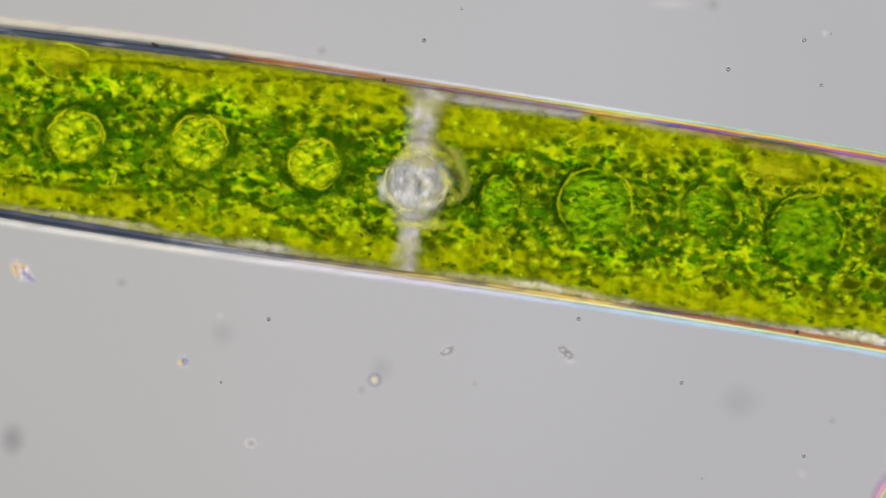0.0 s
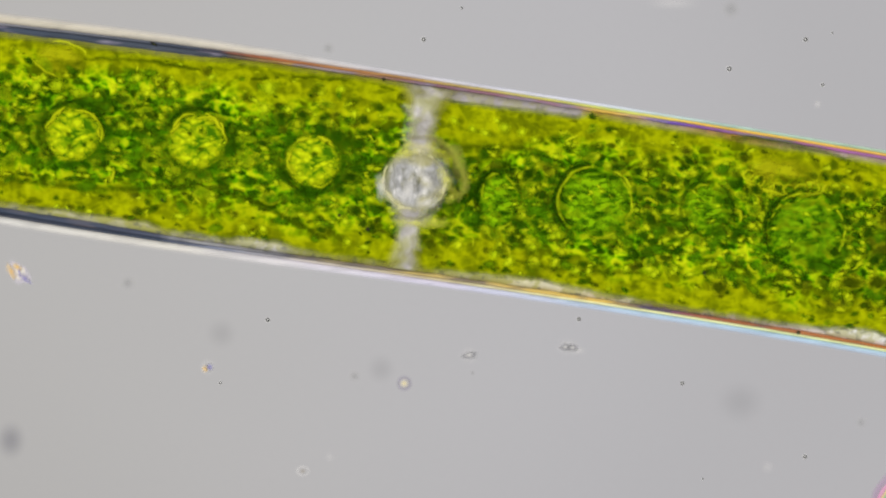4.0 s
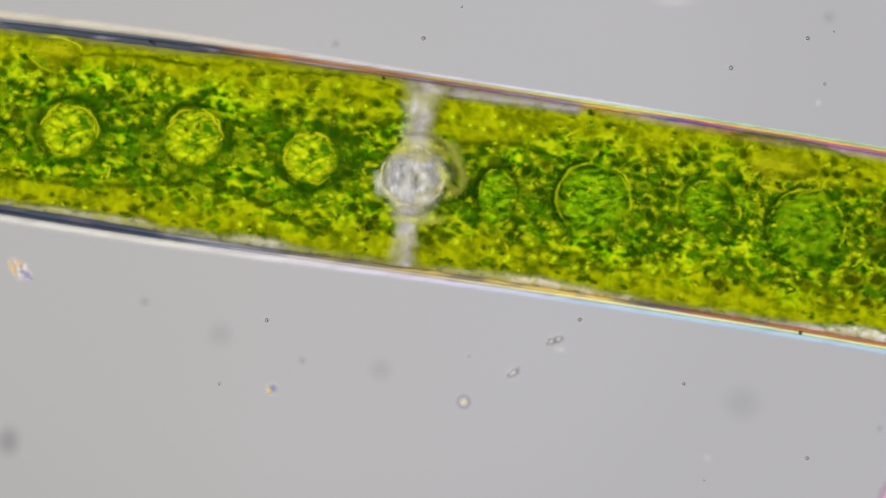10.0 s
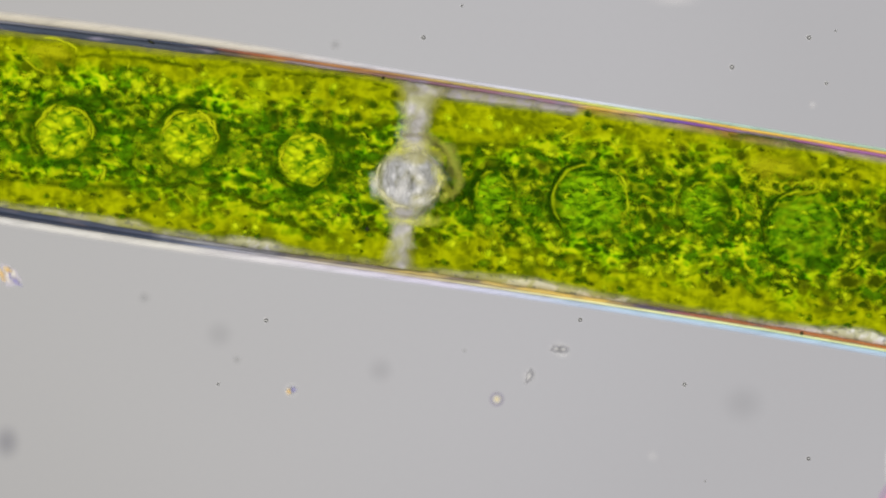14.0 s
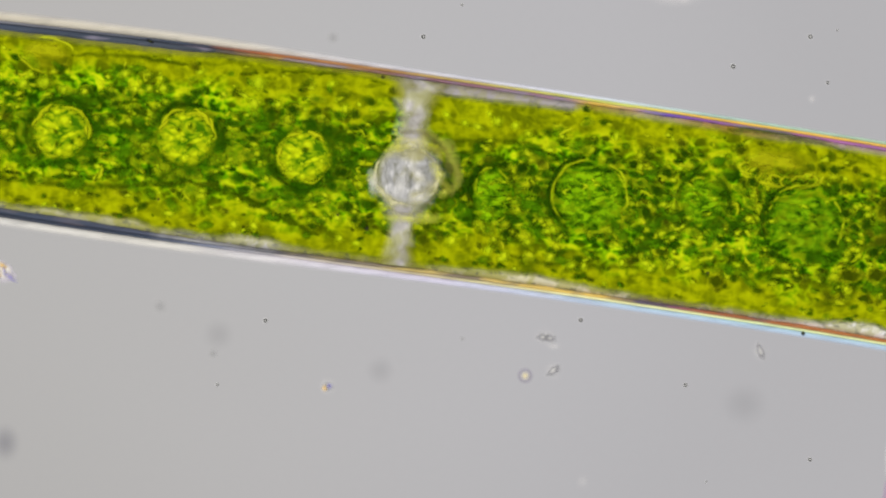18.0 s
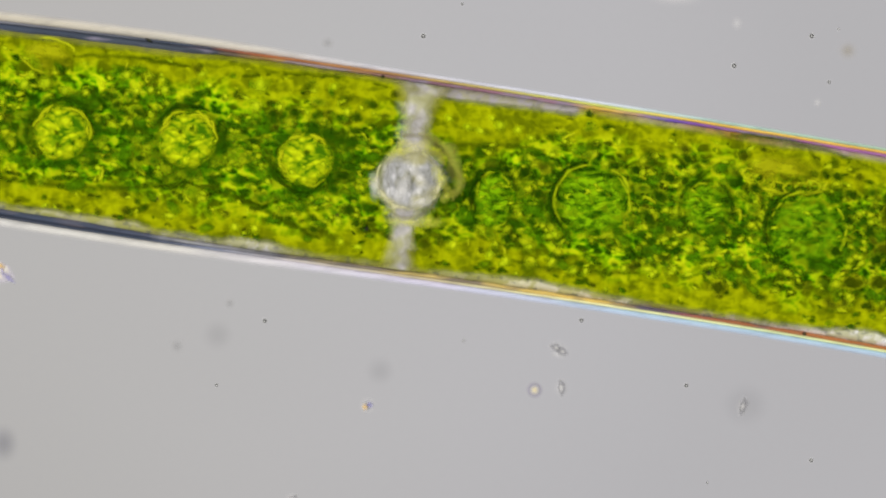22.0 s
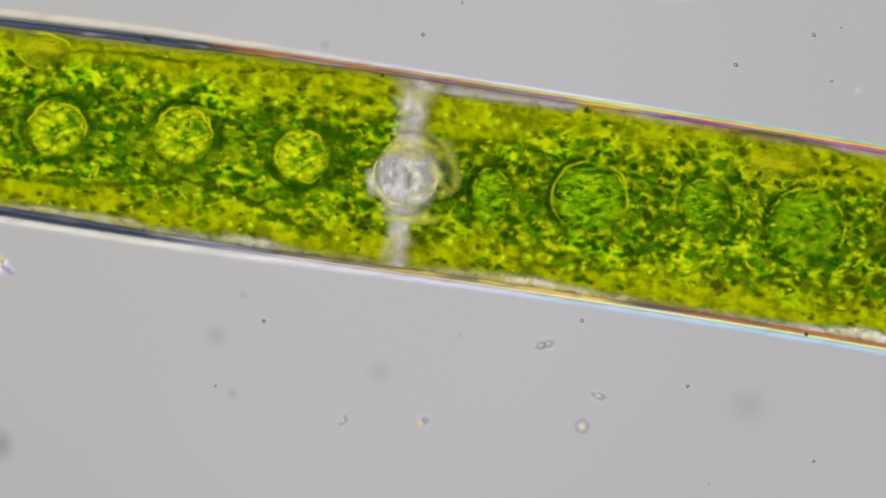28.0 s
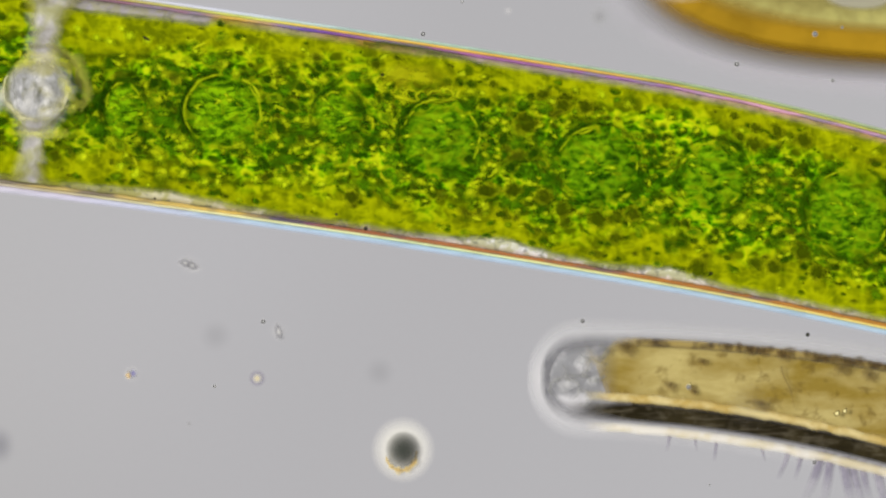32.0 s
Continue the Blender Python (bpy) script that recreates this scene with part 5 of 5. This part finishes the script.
DRIFT["R"] = blur_speck("pale_speck", "tiny grey speck drifting in the water", 7, 7, M_P_BLUR)
DRIFT["T"] = blur_speck("round_speck", "small cream and violet speck", 12, 11, faded("violet_core", (0.34, 0.26, 0.40), (0.64, 0.56, 0.46), 0.2, 0.8, strength=0.8), M_P_GLOW)
DRIFT["S"] = blur_speck("flagellate", "cream-coloured round swimmer with a dark ring", 30, 30, M_P_CREAMB, faded("dark_ring", (0.2, 0.21, 0.2), (0.3, 0.3, 0.3), strength=0.9))
DRIFT["S2"] = blur_speck("flagellate", "cream-coloured oval swimmer with a dark ring", 24, 30, M_P_CREAMB, faded("dark_ring", (0.16, 0.17, 0.17), (0.3, 0.3, 0.3), strength=0.8))
ball = DRIFT["Q"] = thing("dark_ball", "dark grey-green ball with a pale cream halo", "particle", "drifting specks")
# halo and amber fringe are light painted round the ball
child("halo", soft_disc("halo", 58, 60, faded("cream_halo", (0.96, 0.94, 0.86), (0.8, 0.78, 0.74)), 1.0, 0.5), ball, Matrix.Translation((0, 0, -0.01)))
child("fringe", torus_soft("fringe", 27, 30, 11, soft_grain("amber_fringe", [(0.0, (0.50, 0.30, 0.04), 0.8), (0.5, (0.72, 0.56, 0.20), 0.5), (1.0, (0.8, 0.7, 0.4), 0.0)], (0.6, 0.45, 0.1), rag=0.0, vary=0.2), 0.02, 0.5, 3.3), ball, Matrix.Translation((-0.003, -0.006, 0.0)), "amber lower fringe")
child("body", soft_disc("body", 32, 34, M_BALL, 20.0, 0.3), ball)
# a crystal flake, its bright refraction fringes painted on as orange and blue tints
flake = DRIFT["F"] = thing("crystal_flake", "small crystal flake with orange and blue fringes", "particle", "drifting specks")
M_FLAKE = soft_grain("flake_plate", [(0.0, (0.84, 0.80, 0.74), 0.9), (0.4, (0.74, 0.68, 0.62), 0.75), (0.66, (0.50, 0.46, 0.58), 0.55), (1.0, (0.55, 0.53, 0.6), 0.0)], (0.8, 0.76, 0.70), rag=0.4, vary=0.2)
M_FLAKE_WARM = soft_grain("orange_fringe", [(0.0, (0.76, 0.46, 0.12), 0.85), (0.5, (0.72, 0.52, 0.26), 0.5), (1.0, (0.7, 0.56, 0.4), 0.0)], (0.7, 0.5, 0.2), rag=0.4, vary=0.3)
M_FLAKE_COOL = soft_grain("blue_fringe", [(0.0, (0.20, 0.19, 0.50), 0.7), (0.5, (0.30, 0.29, 0.52), 0.45), (1.0, (0.4, 0.4, 0.55), 0.0)], (0.3, 0.25, 0.5), rag=0.4, vary=0.3)
for x, y, rx, ry, a, z, name, mat in ((0, 0, 0.030, 0.021, -45, 0, "plate", M_FLAKE), (-0.014, 0.002, 0.021, 0.008, -62, 0.003, "fringe", M_FLAKE_WARM), (-0.003, 0.010, 0.012, 0.007, -30, 0.004, "fringe", M_FLAKE_WARM),
                                      (0.011, -0.011, 0.019, 0.008, -38, 0.003, "fringe", M_FLAKE_COOL), (0.001, 0.001, 0.010, 0.004, -70, 0.005, "crack", M_FLAKE_COOL)):
    child(name, soft_lens(name, mat, 3.0 + 100 * x, 16), flake, Matrix.Translation((x, y, z)) @ Matrix.Rotation(radians(a), 4, "Z") @ Matrix.Diagonal((rx, ry, 0.004, 1)))
# colour fringes of the speck, bent light painted as tinted lenses
child("fringe", soft_lens("fringe", M_FLAKE_WARM, 1.5), DRIFT["D"], Matrix.Translation((-0.005, -0.003, 0.003)) @ Matrix.Diagonal((0.007, 0.008, 0.003, 1)), "amber fringe")
child("fringe", soft_lens("fringe", M_FLAKE_COOL, 2.5), DRIFT["D"], Matrix.Translation((0.004, 0.001, 0.003)) @ Matrix.Diagonal((0.007, 0.009, 0.003, 1)), "blue fringe")
# a large bubble whose border peeps into the field
bubble = thing("bubble", "clear bubble with a fine purple border", "bubble")
# the border's light fringes are painted as nested coloured rings
for name, r, w, col, a in (("border", 72, 11, (0.34, 0.20, 0.36), 0.55), ("pink_border", 63, 8, (0.72, 0.28, 0.50), 0.75), ("gold_border", 57, 6, (0.76, 0.60, 0.20), 0.7), ("green_border", 51, 7, (0.20, 0.45, 0.24), 0.7)):
    child(name, torus_soft(name, r, r, w, soft_grain("bubble_" + name, [(0.0, col, a), (0.5, col, 0.6 * a), (1.0, col, 0.0)], col, rag=0.1, vary=0.0), 0.02), bubble, Matrix.Translation((0, 0, 0.001 * (80 - r) / 10)))
DRIFT["U"] = bubble

# turns of the twitching rods: seconds and degrees
SPIN = {"B": [(0, -40), (1, -40), (2, -5), (3, -5), (6, 10), (9, 60), (11, -22), (13, 0), (17, -15), (19, 0), (21, -55), (22, -30), (25, 40), (28, 15), (29, -20), (30, -5), (31, -15), (31.4, -60), (32, -20)],
        "C": [(0, 30), (3, 20), (6, 0), (9, 35), (11, 40), (13, 88), (17, 20), (19, 60), (21, 80), (22, 98), (23, 85), (25, 75), (28, -15), (29, -60), (30, -40), (31, -10), (31.4, -20), (32, -70)],
        "J": [(0, 0), (20, 30), (27.5, 50), (28, 55), (29, 80), (32, 40)],
        "N": [(0, -50), (19, -68), (21, 50), (22, 76), (23, 80), (32, 40)]}
TRACKS = {
    "A": [(0, 643, 670), (1, 663, 665), (2, 665, 659), (3, 677, 663), (3.5, 690, 670), (5.5, 716, 694), (6, 727, 689), (6.5, 735, 691), (7, 741, 696), (7.5, 759, 707), (8, 775, 716), (8.5, 786, 710), (9, 789, 706), (9.5, 793, 706), (10, 810, 716), (10.5, 828, 723), (11, 845, 720), (11.5, 850, 733), (12, 849, 729), (12.5, 860, 722), (13, 870, 726), (13.5, 870, 713), (14, 876, 707), (14.5, 870, 706), (16.5, 897, 709), (17, 915, 715), (17.5, 931, 699), (18, 929, 674), (18.5, 933, 670), (19, 939, 667), (19.5, 940, 672), (20, 936, 664), (20.5, 934, 667), (21, 935, 673), (21.5, 935, 676), (22, 942, 687), (23, 957, 704), (25, 991, 732), (28, 1030, 755), (29, 1050, 770), (30, 1073, 801), (31, 1093, 817), (31.4, 1083, 818), (32, 1102, 827)],
    "B": [(0, 990, 620), (1, 998, 611), (2, 994, 618), (3, 997, 616), (6, 996, 610), (7, 984, 621), (8, 980, 622), (9, 989, 621), (10, 974, 605), (11, 981, 607), (12, 980, 610), (13, 983, 622), (14, 989, 617), (17, 974, 622), (18, 967, 606), (19, 966, 607), (20, 976, 618), (21, 982, 616), (22, 986, 615), (23, 972, 612), (25, 978, 615), (28, 964, 610), (29, 985, 618), (30, 989, 616), (31, 982, 623), (31.4, 978, 619), (32, 982, 626)],
    "B2": [(0, 999, 636), (2, 1020, 610), (3, 1016, 621), (6, 1008, 613), (9, 982, 629), (11, 989, 614), (13, 996, 625), (17, 987, 629), (19, 977, 614), (21, 989, 625), (23, 982, 620), (28, 972, 616), (30.8, 991, 626), (32, 993, 634)],
    "C": [(0, 774, 618), (1, 789, 618), (2, 799, 621), (3, 801, 621), (6, 860, 646), (7, 865, 645), (8, 870, 646), (9, 890, 662), (10, 899, 664), (11, 911, 667), (12, 920, 662), (13, 930, 682), (14, 934, 666), (17, 974, 650), (18, 979, 665), (19, 977, 673), (20, 980, 667), (21, 987, 674), (22, 990, 683), (23, 998, 684), (25, 1036, 689), (28, 1058, 701), (29, 1081, 720), (30, 1103, 727), (31, 1126, 736), (31.4, 1121, 738), (32, 1140, 745)],
    "D": [(0, 296, 636), (1, 323, 648), (2, 324, 654), (3, 327, 647), (6, 390, 661), (7, 402, 667), (8, 413, 674), (9, 437, 686), (10, 465, 692), (11, 472, 686), (12, 500, 696), (13, 512, 691), (14, 508, 690), (17, 558, 694), (18, 576, 693), (20, 604, 687), (21, 627, 709), (22, 645, 714), (23, 667, 722), (25, 702, 735), (28, 750, 745), (29, 792, 758), (30, 836, 773), (31, 867, 788), (31.4, 864, 803), (32, 880, 819)],
    "E": [(0, 418, 785), (1, 443, 795), (2, 461, 819), (3, 480, 833), (6, 618, 850), (7, 666, 877), (8, 692, 888), (9, 720, 930), (32, 1545, 1355)],
    "F": [(0, 4, 472), (3, 2, 475), (6, 5, 481), (9, 13, 478), (11, 12, 476), (13, 5, 484), (17, 0, 485), (19, -4, 488), (21, -9, 476), (23, -1, 475), (28, 3, 468), (29, 0, 476), (29.6, 6, 491), (30.2, 7, 498), (30.8, 12, 495), (32, 11, 518)],
    "G": [(0, 183, 493), (6, 204, 506), (9, 221, 544), (11, 244, 525), (13, 239, 522), (17, 274, 546), (19, 278, 556), (21, 291, 586), (23, 320, 630), (28, 411, 698), (29, 458, 732), (30, 498, 764), (31, 539, 780), (31.4, 537, 778), (32, 554, 797)],
    "H": [(0, 619, 688), (9, 544, 644), (17, 371, 635), (21, 387, 591), (23, 411, 491), (28, 430, 522), (29, 440, 548), (29.6, 446, 561), (30.8, 466, 592), (31.4, 460, 594), (32, 479, 608)],
    "I": [(0, 1460, 41), (3, 1446, 174), (6, 1448, 172), (9, 1449, 177), (13, 1443, 179), (17, 1441, 180), (19, 1441, 179), (21, 1443, 173), (23, 1450, 178), (28, 1518, 160), (31, 1545, 163), (32, 1545, 179)],
    "I2": [(0, 1501, -82), (17, 1204, -20), (19, 1231, 14), (21, 1265, 17), (23, 1345, 62), (25, 1403, 85), (27, 1430, 36), (28, 1450, -40), (30, 1500, -24), (32, 1545, 70)],
    "I3": [(0, 1257, -12), (3, 1276, -5), (6, 1331, 14), (9, 1429, 24), (11, 1500, 23), (13, 1564, 35), (15, 1647, 20), (32, 1705, 189)],
    "I4": [(0, 1563, -184), (17, 1527, -100), (19, 1508, -38), (21, 1497, -1), (22, 1499, 83), (23, 1493, 145), (24, 1569, 165), (25, 1640, 183), (32, 1844, 359)],
    "J": [(0, 270, 944), (20, 472, 901), (24, 556, 863), (27.5, 620, 788), (28, 607, 745), (28.5, 640, 714), (29, 519, 660), (29.6, 166, 547), (30, 102, 515), (31, -11, 482), (32, -49, 458)],
    "K": [(0, 1473, 744), (3, 1513, 750), (6, 1542, 746), (9, 1553, 758), (13, 1576, 778), (19, 1594, 788), (30, 1619, 895), (32, 2043, 1156)],
    "L": [(0, 1419, 841), (6, 1326, 825), (9, 1273, 819), (11, 1225, 816), (13, 1186, 819), (15, 1121, 799), (17, 1062, 839), (20, 996, 901), (32, 1147, 1116)],
    "N": [(0, 1809, 698), (13, 1706, 689), (15, 1566, 637), (17, 1426, 637), (19, 1309, 624), (21, 1352, 645), (22, 1313, 716), (22.5, 1287, 808), (23, 1279, 913), (25, 1279, 965), (32, 1346, 1156)],
    "O": [(0, 547, 72), (17, 588, 71), (21, 573, 68), (25, 575, 78), (28, 575, 80), (29, 582, 81), (29.6, 573, 83), (30.2, 587, 96), (30.8, 581, 94), (31.4, 563, 75), (32, 559, 80)],
    "P": [(0, 363, 554), (1, 415, 605), (2, 467, 658), (3, 520, 700), (5, 601, 906), (32, 947, 1255)],
    "S": [(0, 1378, 318), (16.7, 1426, 381), (16.8, 1441, 483), (16.9, 1463, 597), (17, 1512, 710), (17.1, 1567, 840), (17.3, 1647, 1014), (32, 2283, 1156)],
    "S2": [(0, 1707, 1006), (24.8, 1690, 979), (24.9, 1620, 875), (25, 1538, 763), (25.1, 1475, 674), (25.2, 1404, 645), (25.3, 1318, 647), (25.4, 1224, 652), (25.5, 1129, 580), (25.7, 1049, 472), (32, 1695, 558)],
    "Q": [(0, 619, 1159), (31.5, 1134, 1253), (31.8, 1299, 1160), (31.9, 1329, 1073), (32, 1359, 953)],
    "R": [(0, 824, 677), (28, 815, 594), (29, 819, 600), (30.8, 818, 602), (31.4, 817, 813), (32, 982, 907)],
    "T": [(0, 400, 960), (7, 380, 945), (7.5, 285, 912), (8, 193, 857), (8.5, 110, 912), (9, 60, 985), (32, 40, 1300)],
    "U": [(0, 1616, 903), (3, 1616, 907), (6, 1618, 909), (9, 1625, 909), (13, 1629, 912), (17, 1640, 899), (19, 1644, 899), (21, 1660, 933), (23, 1689, 1004), (28, 1700, 1200), (32, 1745, 1554)],
}


# the filament sways on its own: seconds, degrees, and thousandths along and across
SWAY = [(0, 0, 0, 0), (15.5, 0, 0, 0), (16.5, -0.11, 1.3, -0.1), (17, -0.24, 0.8, 2.4), (17.5, -0.38, 0.6, 4), (18, -0.45, 0.4, 4.5),
        (18.5, -0.43, 0.2, 4.2), (19, -0.21, -0.2, 3), (19.5, 0.11, -0.1, 1.5), (20, 0.25, 0.8, 0.6), (20.5, 0.19, 1.2, 0.3), (21, 0.1, 1.1, 0),
        (21.5, 0.02, 0.8, 0.1), (22, -0.04, 0.4, 0.3), (22.5, -0.01, 0.7, 0.1), (25, 0.05, 1.3, -0.5), (27.5, 0.03, 0.1, -0.5), (28, 0, 0, 0),
        (28.5, -0.27, 0.2, 2.4), (29, -0.47, 0.4, 3.9), (29.5, -0.63, 0.8, 5.2), (30, -0.76, 0.8, 6.5), (30.5, -0.87, 0.4, 7.6), (31, -0.91, 0.9, 8.4),
        (31.5, -0.82, 1.5, 8.7), (32, -0.65, 1.5, 9)]


def swayed(deg, dx, dy):
    a, py = radians(-deg), 0.111
    return pose(dx / 1000 + py * math.sin(a), -dy / 1000 + py - py * math.cos(a), 0, 0, 0, -deg)


def motions():
    walk(filament, [(t, swayed(deg, dx, dy)) for t, deg, dx, dy in SWAY])
    walk(dust, [(t, pose(x, y, 0)) for t, x, y, d in WAY])
    for key, rows in TRACKS.items():
        turns = SPIN.get(key, [(0, 0), (32, 0)])
        keyed = []
        for t, x, y in rows:
            a = float(np.interp(t, [q[0] for q in turns], [q[1] for q in turns]))
            p = at(x, y, 0.19)
            keyed.append((t, pose(p.x, p.y, p.z, 0, 0, a)))
        walk(DRIFT[key], keyed)


motions()
